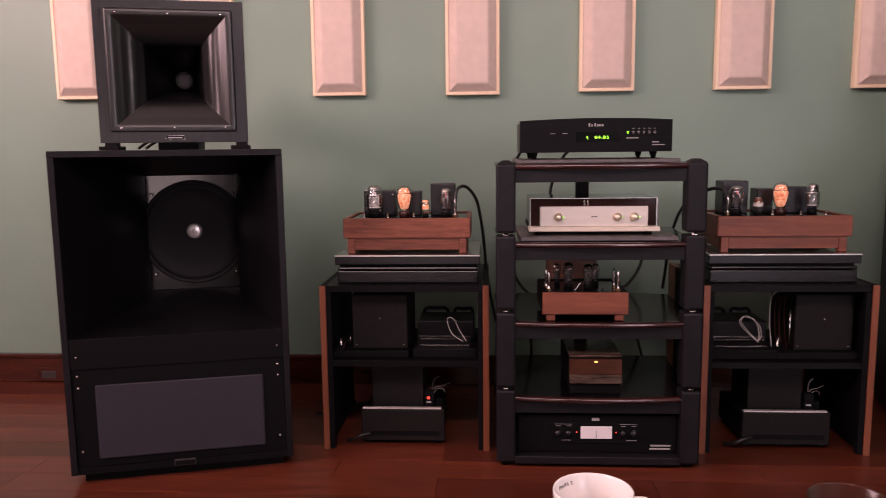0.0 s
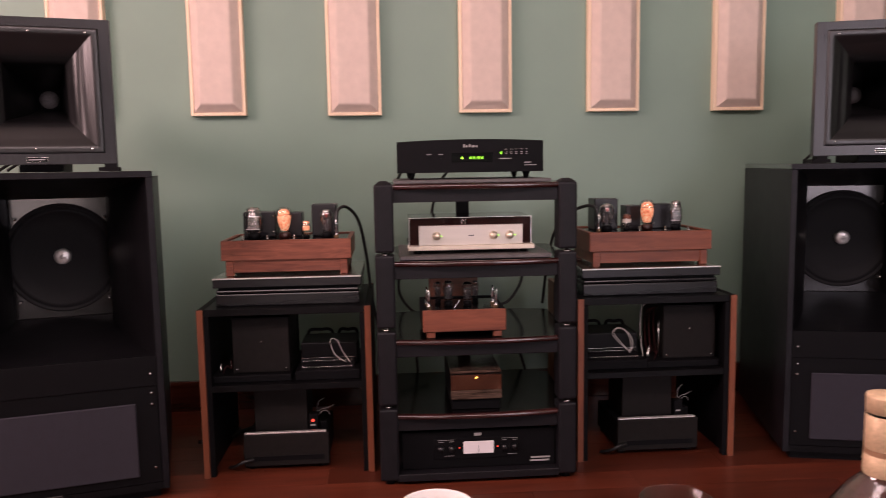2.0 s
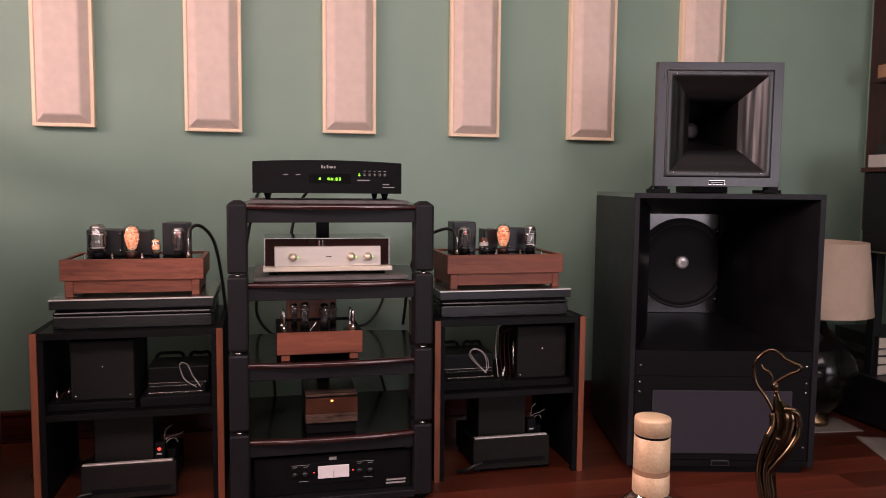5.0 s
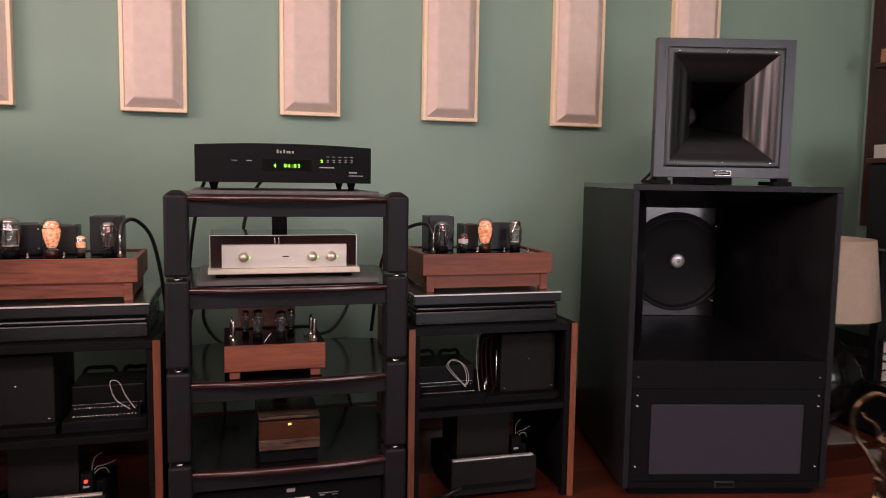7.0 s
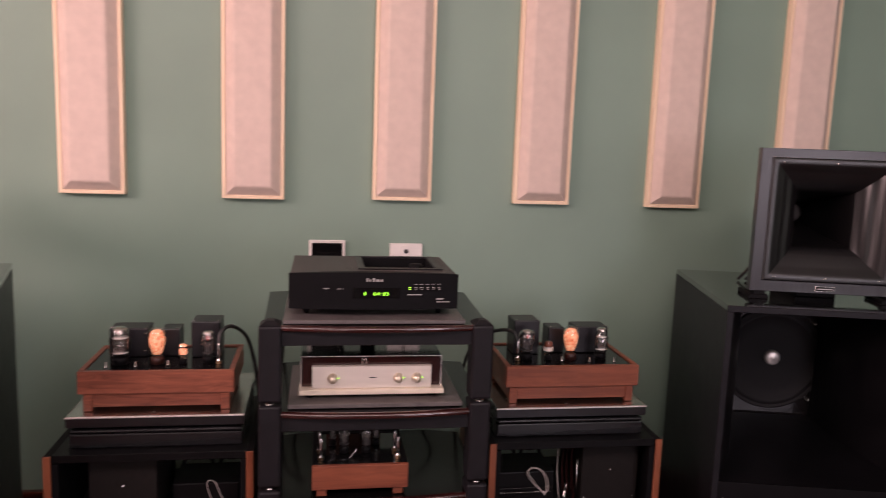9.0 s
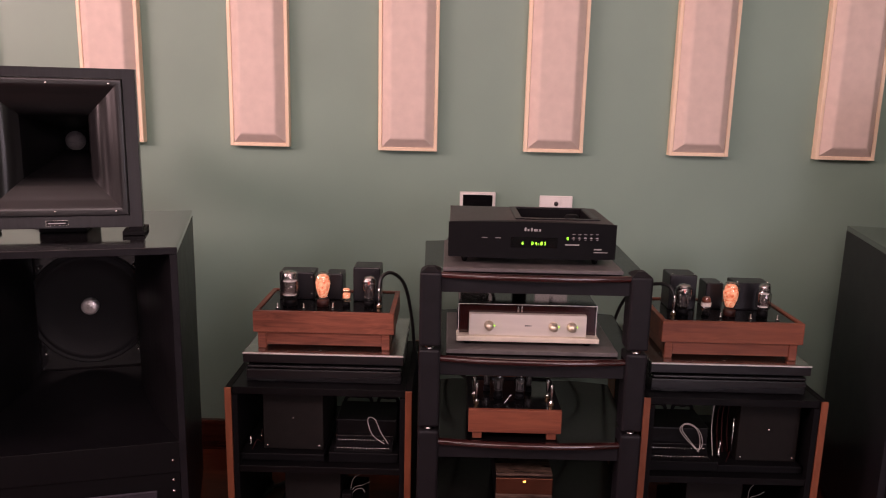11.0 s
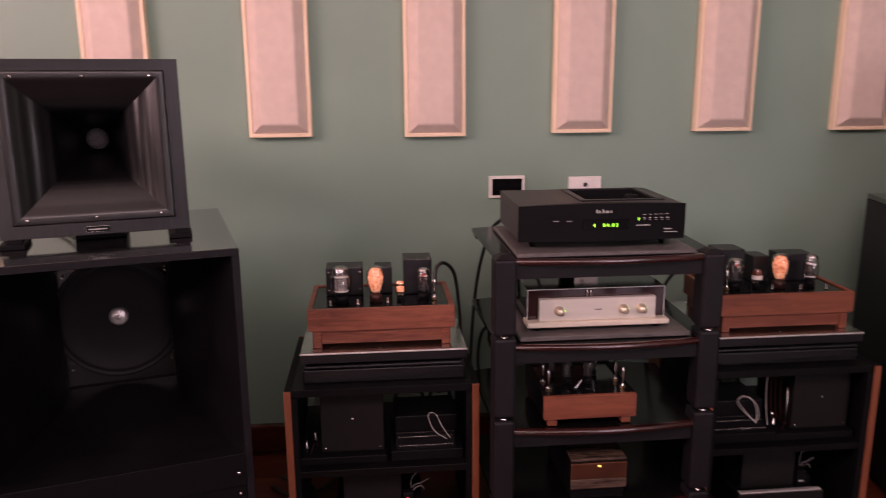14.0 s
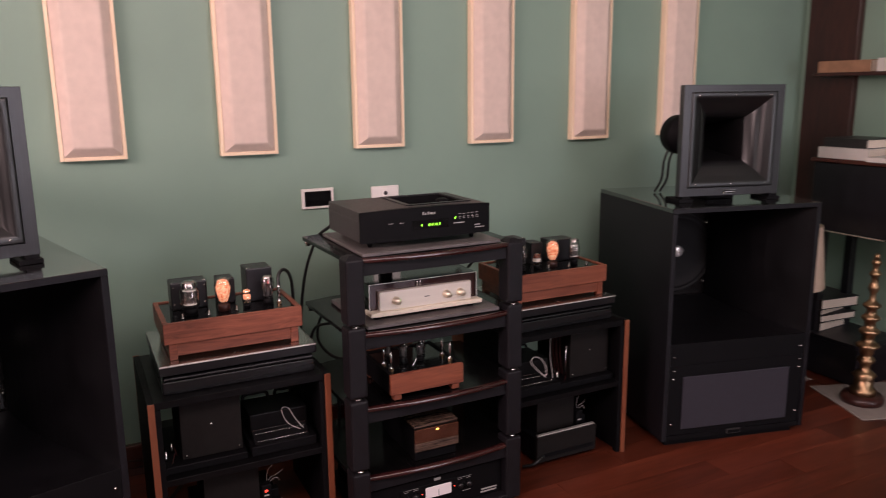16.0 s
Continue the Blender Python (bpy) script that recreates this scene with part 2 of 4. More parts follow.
# ---------- mesh helpers ----------


def box(bm, x0, x1, y0, y1, z0, z1, bevel=0.0, seg=1):
    vs = [bm.verts.new((x, y, z)) for x in (x0, x1) for y in (y0, y1) for z in (z0, z1)]
    fs = [bm.faces.new([vs[i] for i in q]) for q in ((0, 1, 3, 2), (4, 6, 7, 5), (0, 4, 5, 1), (2, 3, 7, 6), (0, 2, 6, 4), (1, 5, 7, 3))]
    if bevel:
        es = list({e for f in fs for e in f.edges})
        bmesh.ops.bevel(bm, geom=es, offset=bevel, segments=seg, affect="EDGES", profile=0.5)
    return bm


def lathe(bm, profile, seg=24, at=(0, 0, 0), m=None):
    """Turn (radius, height) pairs round the z axis."""
    m = m or Matrix.Translation(at)
    rings = []
    for r, z in profile:
        if r < 1e-5:
            rings.append([bm.verts.new(m @ Vector((0, 0, z)))])
        else:
            rings.append([bm.verts.new(m @ Vector((r * math.cos(2 * math.pi * i / seg), r * math.sin(2 * math.pi * i / seg), z))) for i in range(seg)])
    for a, b in zip(rings, rings[1:]):
        for i in range(seg):
            j = (i + 1) % seg
            if len(a) == 1 and len(b) == 1:
                continue
            if len(a) == 1:
                bm.faces.new((a[0], b[j], b[i])) if False else bm.faces.new((a[0], b[i], b[j])[::-1])
            elif len(b) == 1:
                bm.faces.new((a[i], a[j], b[0]))
            else:
                bm.faces.new((a[i], a[j], b[j], b[i]))
    for f in bm.faces:
        f.smooth = True
    return bm


def cyl(bm, p0, p1, r0, r1=None, seg=16):
    p0, p1 = Vector(p0), Vector(p1)
    d = p1 - p0
    m = Matrix.Translation(p0) @ d.to_track_quat("Z", "Y").to_matrix().to_4x4()
    r1 = r0 if r1 is None else r1
    return lathe(bm, [(0, 0), (r0, 0), (r1, d.length), (0, d.length)], seg, m=m)


def smooth_path(pts, n=10):
    p = [Vector(q) for q in pts]
    p = [2 * p[0] - p[1]] + p + [2 * p[-1] - p[-2]]
    out = []
    for i in range(1, len(p) - 2):
        for k in range(n):
            t = k / n
            a, b, c, d = p[i - 1], p[i], p[i + 1], p[i + 2]
            out.append(0.5 * (2 * b + (c - a) * t + (2 * a - 5 * b + 4 * c - d) * t * t + (3 * b - a - 3 * c + d) * t ** 3))
    out.append(p[-2])
    return out


def tube(bm, pts, r, seg=8, n=8):
    path = smooth_path(pts, n)
    rings = []
    up = Vector((0.3, 0.2, 1)).normalized()
    for i, q in enumerate(path):
        d = (path[min(i + 1, len(path) - 1)] - path[max(i - 1, 0)]).normalized()
        u = up - d * up.dot(d)
        if u.length < 1e-4:
            u = d.orthogonal()
        u.normalize()
        up = u
        v = d.cross(u)
        rings.append([bm.verts.new(q + r * (u * math.cos(2 * math.pi * k / seg) + v * math.sin(2 * math.pi * k / seg))) for k in range(seg)])
    for a, b in zip(rings, rings[1:]):
        for k in range(seg):
            j = (k + 1) % seg
            bm.faces.new((a[k], a[j], b[j], b[k])).smooth = True
    bm.faces.new(rings[0][::-1])
    bm.faces.new(rings[-1])
    return bm


def mesh_of(name, bm, material):
    bmesh.ops.recalc_face_normals(bm, faces=bm.faces)
    me = bpy.data.meshes.new(name)
    bm.to_mesh(me)
    bm.free()
    me.materials.append(material)
    return me


def part(name, bm, material, parent, label=""):
    ob = new(name, mesh_of(name, bm, material))
    ob.parent = parent
    if label:
        tagged(ob, label)
    return ob


def thing(name, m, label, category, group="", kind=""):
    ob = new(name)
    ob.empty_display_size = 0.05
    ob.matrix_world = m
    return tagged(ob, label, category, group, kind)


def solid(name, bm, material, label, category, kind="", m=None, group=""):
    ob = new(name, mesh_of(name, bm, material))
    if m:
        ob.matrix_world = m
    return tagged(ob, label, category, group, kind)


def B():
    return bmesh.new()


def bx(*a, **k):
    return box(bmesh.new(), *a, **k)


def lettering(name, text, size, m, material, parent):
    cu = bpy.data.curves.new(name, "FONT")
    cu.body, cu.size, cu.extrude = text, size, 0.0003
    cu.materials.append(material)
    ob = new(name, cu)
    ob.parent = parent
    ob.matrix_basis = m
    return ob


FACE = (90, 0, 0)  # turns lettering to face the room

# ---------- room ----------
X0, X1, Y0, Y1, TOP = -3.0, 2.88, -3.0, 3.0, 2.75
solid("wall_north", bx(X0 - 0.12, X1 + 0.12, Y1, Y1 + 0.12, -0.05, TOP), WALL, "sage green painted wall behind the hi-fi", "wall", "structure")
solid("wall_east", bx(X1, X1 + 0.12, Y0, Y1, -0.05, TOP), WALL, "sage green painted side wall beside the bookshelf", "wall", "structure")
bm = B()
box(bm, X0 - 0.12, X0, Y0, 0.05, -0.05, TOP)
box(bm, X0 - 0.12, X0, 1.95, Y1, -0.05, TOP)
box(bm, X0 - 0.12, X0, 0.05, 1.95, -0.05, 1.7)
box(bm, X0 - 0.12, X0, 0.05, 1.95, 2.52, TOP)
solid("wall_west", bm, WALL, "sage green painted wall with a window opening", "wall", "structure")
bm = B()
box(bm, X0 - 0.12, -1.15, Y0 - 0.12, Y0, -0.05, TOP)
box(bm, -1.15, -0.05, Y0 - 0.12, Y0, -0.05, 0.28)
box(bm, -1.15, -0.05, Y0 - 0.12, Y0, 1.02, TOP)
box(bm, -0.05, 1.55, Y0 - 0.12, Y0, -0.05, TOP)
box(bm, 2.75, X1 + 0.12, Y0 - 0.12, Y0, -0.05, TOP)
box(bm, 1.55, 2.75, Y0 - 0.12, Y0, -0.05, 0.5)
box(bm, 1.55, 2.75, Y0 - 0.12, Y0, 2.2, TOP)
solid("wall_south", bm, WALL, "sage green painted wall with two window openings", "wall", "structure")
solid("ceiling", bx(X0 - 0.12, X1 + 0.12, Y0 - 0.12, Y1 + 0.12, TOP, TOP + 0.1), CEIL, "plain white painted ceiling", "ceiling", "structure")
bm = B()
box(bm, X0, X1 - 0.02, Y1 - 0.018, Y1, 0, 0.112, 0.003)
box(bm, X0, X1 - 0.02, Y1 - 0.026, Y1, 0.106, 0.123, 0.004, 2)
solid("baseboard", bm, REDWOOD, "polished dark red wooden baseboard along the green wall", "baseboard", "structure")
solid("baseboard_east", bx(X1 - 0.02, X1, Y0, Y1, 0, 0.123, 0.004), REDWOOD, "polished dark red wooden baseboard", "baseboard", "structure")

floor = solid("floor", bx(X0, X1, Y0, Y1, -0.06, -0.012), MATTE, "dark red polished hardwood plank floor", "floor", "structure")

# ---------- acoustic panels ----------


def acoustic_panel(x):
    t = thing("acoustic_panel", pose(x, Y1, 1.17), "oatmeal fabric acoustic panel in a pale maple frame on the wall", "acoustic panel", "acoustic panels on the wall")
    w, h, d, e = 0.2075, 1.30, 0.034, 0.0125
    bm = B()
    box(bm, 0, e, -d, -0.001, 0, h, 0.0015)
    box(bm, w - e, w, -d, -0.001, 0, h, 0.0015)
    box(bm, e, w - e, -d, -0.001, 0, e, 0.0015)
    box(bm, e, w - e, -d, -0.001, h - e, h, 0.0015)
    part("frame", bm, PINE, t, "pale maple frame")
    bm = B()
    i, s, f = e + 0.0005, 0.030, 0.024
    lo = [(i, -d + 0.004, i), (w - i, -d + 0.004, i), (w - i, -d + 0.004, h - i), (i, -d + 0.004, h - i)]
    hi = [(i + s, -d - f, i + s), (w - i - s, -d - f, i + s), (w - i - s, -d - f, h - i - s), (i + s, -d - f, h - i - s)]
    a, b = [bm.verts.new(v) for v in lo], [bm.verts.new(v) for v in hi]
    for k in range(4):
        bm.faces.new((a[k], a[(k + 1) % 4], b[(k + 1) % 4], b[k]))
    top = bm.faces.new(b)
    bm.faces.new(a[::-1])
    bmesh.ops.bevel(bm, geom=list(top.edges), offset=0.006, segments=3, affect="EDGES", profile=0.5)
    part("fabric_pad", bm, FABRIC, t, "bevelled fabric-covered pad")
    return t


first_panel = acoustic_panel(-1.712)
for x, z in ((-1.192, 1.172), (-0.678, 1.168), (-0.158, 1.163), (0.354, 1.169), (0.864, 1.168), (1.376, 1.166), (1.890, 1.168)):
    copy_thing(first_panel, pose(x, Y1, z))

# ---------- wall plates ----------
t = thing("thermostat", pose(0.135, Y1, 0.943), "white wall thermostat with a dark glass display", "thermostat")
bm = B()
box(bm, 0, 0.128, -0.012, 0, 0, 0.078, 0.002)
part("housing", bm, WHITEPLASTIC, t)
part("display", bx(0.011, 0.117, -0.0145, -0.0125, 0.010, 0.068, 0.001), GLOSSBLACK, t, "dark glass display")
t = thing("wall_socket", pose(0.422, Y1, 0.945), "white plastic wall socket plate", "wall socket")
part("plate", bx(0, 0.118, -0.010, 0, 0, 0.068, 0.002), WHITEPLASTIC, t)
part("insert", bx(0.040, 0.078, -0.0125, -0.0105, 0.010, 0.058, 0.001), WHITEPLASTIC, t)
part("port", cyl(B(), (0.059, -0.0128, 0.040), (0.059, -0.0145, 0.040), 0.008), PLATE, t, "grey round port")

# ---------- big loudspeakers ----------


def bass_cabinet(m, group="pair of loudspeakers"):
    """Origin: middle of the front's foot; y runs into the cabinet."""
    t = thing("bass_loudspeaker", m, "large black bass loudspeaker with a deep horn-loaded woofer", "loudspeaker", group)
    w, d, h, s = 0.315, 0.63, 0.952, 0.018
    for a in (-w, w - s):
        part("side_panel", bx(a, a + s, 0, d, 0.03, h - s - 0.0003, 0.001), BASSBLACK, t)
    part("top_panel", bx(-w, w, 0.004, d, h - s, h, 0.002), BLACKTOP, t, "polished black top")
    part("top_edge", bx(-w, w, 0.0, 0.0037, h - s, h - 0.0005, 0.001), BASSBLACK, t)
    part("bottom_panel", bx(-w + s, w - s, 0.004, d, 0.03, 0.05), MATTE, t)
    part("back_panel", bx(-w + s, w - s, d - s, d - 0.001, 0.05, h - s), BLACK, t)
    part("plinth", bx(-w + 0.03, w - 0.03, 0.03, d - 0.03, 0, 0.03), MATTE, t)
    # the flare from the opening to the woofer's baffle
    W, z0, z1, b, c0, c1, yb = w - s, 0.428, h - s, 0.149, 0.470, 0.866, 0.50
    bm = B()
    rings = []
    for k in range(15):
        f = k / 14
        g = 1 - (1 - f) ** 1.7
        x, a, c, y = W + (b - W) * g, z0 + (c0 - z0) * f, z1 + (c1 - z1) * f, 0.004 + (yb - 0.004) * f
        rings.append([bm.verts.new(v) for v in ((-x, y, a), (x, y, a), (x, y, c), (-x, y, c))])
    for p, q in zip(rings, rings[1:]):
        for k in range(4):
            fc = bm.faces.new((p[k], p[(k + 1) % 4], q[(k + 1) % 4], q[k]))
    part("flare", bm, FLARE, t, "satin black horn flare")
    part("baffle", bx(-0.215, 0.215, yb + 0.012, yb + 0.03, c0 - 0.01, c1 + 0.01), BAFFLE, t, "satin dark grey baffle")
    woofer = part("woofer", lathe(B(), [(0.180, 0), (0.180, 0.007), (0.177, 0.009), (0.173, 0.0085), (0.170, 0.004), (0.167, 0.004), (0.163, 0.008), (0.157, 0.010), (0.151, 0.008), (0.147, 0.0045), (0.11, 0.0032), (0.06, 0.0018), (0.0, 0.0008)], 56,
                                  m=Matrix.Translation((0.005, yb + 0.0115, 0.670)) @ pose(0, 0, 0, 90)), WOOFER, t, "black paper woofer cone with a ribbed rim")
    part("dust_cap", lathe(B(), [(0.026, -0.005), (0.026, 0.011), (0.0245, 0.0145), (0.018, 0.0168), (0.010, 0.0185), (0.006, 0.0188), (0.005, 0.020), (0, 0.0203)], 28,
                           m=Matrix.Translation((0.005, yb + 0.008, 0.6745)) @ pose(0, 0, 0, 90)), SPUN, woofer, "shiny metal dust cap")
    for x, z in ((-0.131, 0.802), (0.141, 0.802), (-0.131, 0.528), (0.141, 0.528)):
        part("bolt", cyl(B(), (x, yb + 0.012, z), (x, yb - 0.006, z), 0.0065, 0.005, 8), STEEL, t)
    # lower front
    part("lower_panel", bx(-W + 0.0005, W - 0.0005, 0.006, 0.024, 0.05, 0.427, 0.002), MATTE, t)
    part("ledge", bx(-W + 0.0005, W - 0.0005, 0.002, 0.0055, 0.34, 0.427, 0.001), MATTE, t)
    part("grille", bx(-0.235, 0.235, -0.001, 0.0055, 0.074, 0.292, 0.003), GREYPANEL, t, "dark grey cloth grille")
    for x in (-0.279, 0.279):
        for z in (0.376, 0.32, 0.287, 0.099):
            part("screw", cyl(B(), (x, 0.008, z), (x, -0.002, z), 0.0042, 0.003, 8), STEEL, t)
    badge = part("badge", bx(-0.03, 0.03, -0.002, 0.006, 0.034, 0.052, 0.0005), PLATE, t, "small framed maker's badge")
    part("badge_field", bx(-0.027, 0.027, -0.0035, -0.0022, 0.037, 0.049), MATTE, badge)
    return t


def horn_box(m, group="pair of horns"):
    t = thing("horn_loudspeaker", m, "black square horn loudspeaker standing on the bass cabinet", "horn loudspeaker", group)
    w, z0, z1 = 0.2145, 0.022, 0.446
    cz, fl = 0.237, 0.183
    bm = B()
    loops = []
    for hx, lo, hi, y in ((w, z0, z1, 0.03), (w, z0, z1, 0.0012), (w - 0.0012, z0 + 0.0012, z1 - 0.0012, 0), (fl, cz - fl, cz + fl, 0), (fl, cz - fl, cz + fl, 0.03)):
        loops.append([bm.verts.new(v) for v in ((-hx, y, lo), (hx, y, lo), (hx, y, hi), (-hx, y, hi))])
    for p, q in zip(loops, loops[1:] + loops[:1]):
        for k in range(4):
            bm.faces.new((p[k], p[(k + 1) % 4], q[(k + 1) % 4], q[k]))
    part("front_frame", bm, HORNFRAME, t)
    lip = [(0.1828, 0.010), (0.1822, -0.001), (0.1805, -0.0032), (0.177, -0.0042), (0.168, -0.0040), (0.163, -0.0028)]
    bend = [(0.163, -0.0028), (0.157, 0.001), (0.149, 0.007), (0.140, 0.0135), (0.128, 0.021), (0.116, 0.029), (0.104, 0.038), (0.093, 0.050), (0.086, 0.061)]
    neck = [(0.086, 0.061), (0.082, 0.072), (0.077, 0.095), (0.073, 0.125), (0.068, 0.165), (0.063, 0.20)]
    throat = [(0.063, 0.20), (0.056, 0.24), (0.047, 0.28), (0.038, 0.312), (0.030, 0.33)]

    def along(s):
        for (s0, y0), (s1, y1) in zip(bend, bend[1:]):
            if s >= s1:
                return y0 + (y1 - y0) * (s0 - s) / (s0 - s1)
        return bend[-1][1]

    wide = [0.163 - 0.077 * k / 26 for k in range(27)]
    for k in range(4):
        turn = Matrix.Rotation(k * math.pi / 2, 4, "Y")
        wall = None
        for outline in (lip + [(s, along(s)) for s in wide[1:]], neck + throat[1:]):
            bm = B()
            strip = []
            for s, y in outline:
                # the side walls are gently fluted
                rib = 0.0024 * math.sin((s - 0.086) / 0.033 * 2 * math.pi) * min(1, max(0, (0.152 - s) / 0.012)) if k % 2 and s > 0.086 else 0.0
                strip.append([bm.verts.new(Vector((0, 0, cz)) + turn @ Vector((u * s, y + (0 if abs(u) == 1 else rib), s))) for u in (-1, -0.9, 0, 0.9, 1)])
            for p, q in zip(strip, strip[1:]):
                for i in range(4):
                    bm.faces.new((p[i], p[i + 1], q[i + 1], q[i])).smooth = True
            if wall is None:
                wall = part("horn_wall", bm, HORN, t, "moulded black horn wall")
            else:
                part("throat_wall", bm, HORNSHADE, wall, "horn throat wall, darkened for its shade")
    part("phase_plug", lathe(B(), [(0.029, -0.004), (0.026, 0.002), (0.015, 0.006), (0, 0.008)], 24, m=Matrix.Translation((0, 0.312, cz)) @ pose(0, 0, 0, 90)), ANODMESH, t, "grey mesh at the throat")
    for x in (-0.150, 0, 0.150):
        for z in (cz - 0.1695, cz + 0.1695):
            part("screw", cyl(B(), (x, 0.002, z), (x, -0.0065, z), 0.0042, 0.003, 8), STEEL, t)
    badge = part("badge", bx(-0.028, 0.028, -0.002, 0.001, 0.029, 0.044, 0.0005), STEEL, t, "small framed maker's badge")
    part("badge_field", bx(-0.0265, 0.0265, -0.0032, -0.0022, 0.0305, 0.0425), MATTE, badge)
    part("badge_lettering", bx(-0.021, 0.021, -0.0040, -0.0034, 0.0350, 0.0380), LEGEND, badge)
    for x in (-0.19, 0.19):
        bm = B()
        box(bm, x - 0.028, x + 0.028, -0.012, 0.10, 0, 0.012, 0.001)
        box(bm, x - 0.012, x + 0.022, 0.0, 0.05, 0.012, 0.022)
        part("foot", bm, MATTE, t)
    part("cradle", bx(-0.06, 0.06, 0.06, 0.28, 0, 0.10, 0.002), MATTE, t)
    driver = part("driver", lathe(B(), [(0, 0), (0.055, 0), (0.085, 0.01), (0.085, 0.07), (0.078, 0.085), (0.05, 0.09), (0.045, 0.10), (0, 0.10)], 32,
                                  m=Matrix.Translation((0, 0.43, cz)) @ pose(0, 0, 0, 90)), MATTE, t, "round black compression driver")
    for x in (-0.05, -0.025):
        part("cable", tube(B(), [(x, 0.40, cz - 0.06), (x - 0.02, 0.40, 0.12), (x - 0.06, 0.34, 0.05), (x - 0.11, 0.30, 0.006)], 0.005), RUBBER, t)
    return t


def against(fx, fy, rz):
    return pose(fx, fy, 0, 0, 0, rz)


RIGHT = pose(1.622, 2.172, 0, 0, 0, -13.4)
LEFT = pose(-0.899, 2.09, 0, 0, 0, 15.2) @ Matrix.Diagonal((1, 1, 1.012, 1))
bass = bass_cabinet(RIGHT)
copy_thing(bass, LEFT)
horn = horn_box(RIGHT @ pose(0, 0.137, 0.9525, 0, 0, -1))
copy_thing(horn, pose(-0.899, 2.09, 0, 0, 0, 15.2) @ pose(0, 0.19, 0.9642, 0, 0, 0.3) @ Matrix.Diagonal((1, 1, 0.992, 1)))

# ---------- equipment rack ----------
rack = thing("audio_rack", pose(0.326, 2.18, 0), "charcoal five-tier audio rack with dark cherry shelf edges", "audio rack")
LEVELS = (0.910, 0.683, 0.447, 0.219, 0.035)


def shelf(z, th, name="shelf"):
    n, half = 14, 0.246
    bm = B()
    top, bot = [], []
    pts = [(-half + 2 * half * k / n, 0.012 - 0.020 * (1 - (2 * k / n - 1) ** 2)) for k in range(n + 1)]
    pts += [(0.29, 0.06), (0.30, 0.44), (0.20, 0.465), (-0.20, 0.465), (-0.30, 0.44), (-0.29, 0.06)]
    top = [bm.verts.new((x, y, z)) for x, y in pts]
    bot = [bm.verts.new((x, y, z - th)) for x, y in pts]
    bm.faces.new(top)
    bm.faces.new(bot[::-1])
    for k in range(len(pts)):
        bm.faces.new((top[k], bot[k], bot[(k + 1) % len(pts)], top[(k + 1) % len(pts)]))
    s = part(name, bm, SHELFBLACK, rack, "glossy black shelf")
    bm = B()
    rows = []
    for k in range(n + 1):
        x, y = pts[k]
        rows.append([bm.verts.new((x, y - dy, z + dz)) for dy, dz in ((-0.010, 0.0012), (0.001, 0.0012), (0.006, -0.003), (0.006, -0.011), (-0.002, -0.015))])
    for a, b in zip(rows, rows[1:]):
        for k in range(4):
            bm.faces.new((a[k], b[k], b[k + 1], a[k + 1])).smooth = True
    part("edge_strip", bm, CHERRY, s, "polished dark cherry edge")
    part("rail", bx(-0.246, 0.246, 0.014, 0.034, z - 0.052, z - 0.0135, 0.001), RACK, s)
    return s


for z in LEVELS[:4]:
    shelf(z, 0.012)
part("shelf", bx(-0.246, 0.246, 0.0, 0.44, 0.012, 0.035, 0.002), RACK, rack, "low charcoal base shelf")
for x in (-0.272, 0.272):
    for z0, z1, last in ((0.712, 0.912, True), (0.486, 0.704, False), (0.250, 0.476, False), (0.016, 0.240, False)):
        bm = B()
        box(bm, x - 0.0285, x + 0.0285, 0, 0.065, z0, z1, 0.007, 2)
        if last:
            v = [bm.verts.new(p) for p in ((x - 0.0245, 0.004, z1), (x + 0.0245, 0.004, z1), (x + 0.0245, 0.061, z1), (x - 0.0245, 0.061, z1), (x - 0.010, 0.02, z1 + 0.010), (x + 0.010, 0.02, z1 + 0.010), (x + 0.010, 0.045, z1 + 0.010), (x - 0.010, 0.045, z1 + 0.010))]
            for q in ((0, 1, 5, 4), (1, 2, 6, 5), (2, 3, 7, 6), (3, 0, 4, 7), (4, 5, 6, 7)):
                bm.faces.new([v[i] for i in q])
        post = part("post", bm, RACK, rack)
        if z0 > 0.1:
            part("spike", lathe(B(), [(0, 0), (0.011, 0), (0.011, 0.004), (0.006, 0.005), (0.006, 0.009), (0, 0.009)], 12, at=(x, 0.016, z0 - 0.0085)), STEEL, post, "steel spike between the posts")
        else:
            part("foot", cyl(B(), (x, 0.03, 0), (x, 0.03, 0.017), 0.014), MATTE, post)
for z in LEVELS[:4]:
    for x in (-0.285, 0.285):
        part("corner_bolt", lathe(B(), [(0, 0), (0.009, 0), (0.009, 0.006), (0.013, 0.008), (0.013, 0.017), (0, 0.017)], 14, at=(x, 0.425, z - 0.0295)), STEEL, rack, "steel bolt under the shelf's rear corner")
part("rear_post", bx(-0.022, 0.022, 0.43, 0.46, 0.035, 0.908, 0.002), RACK, rack)


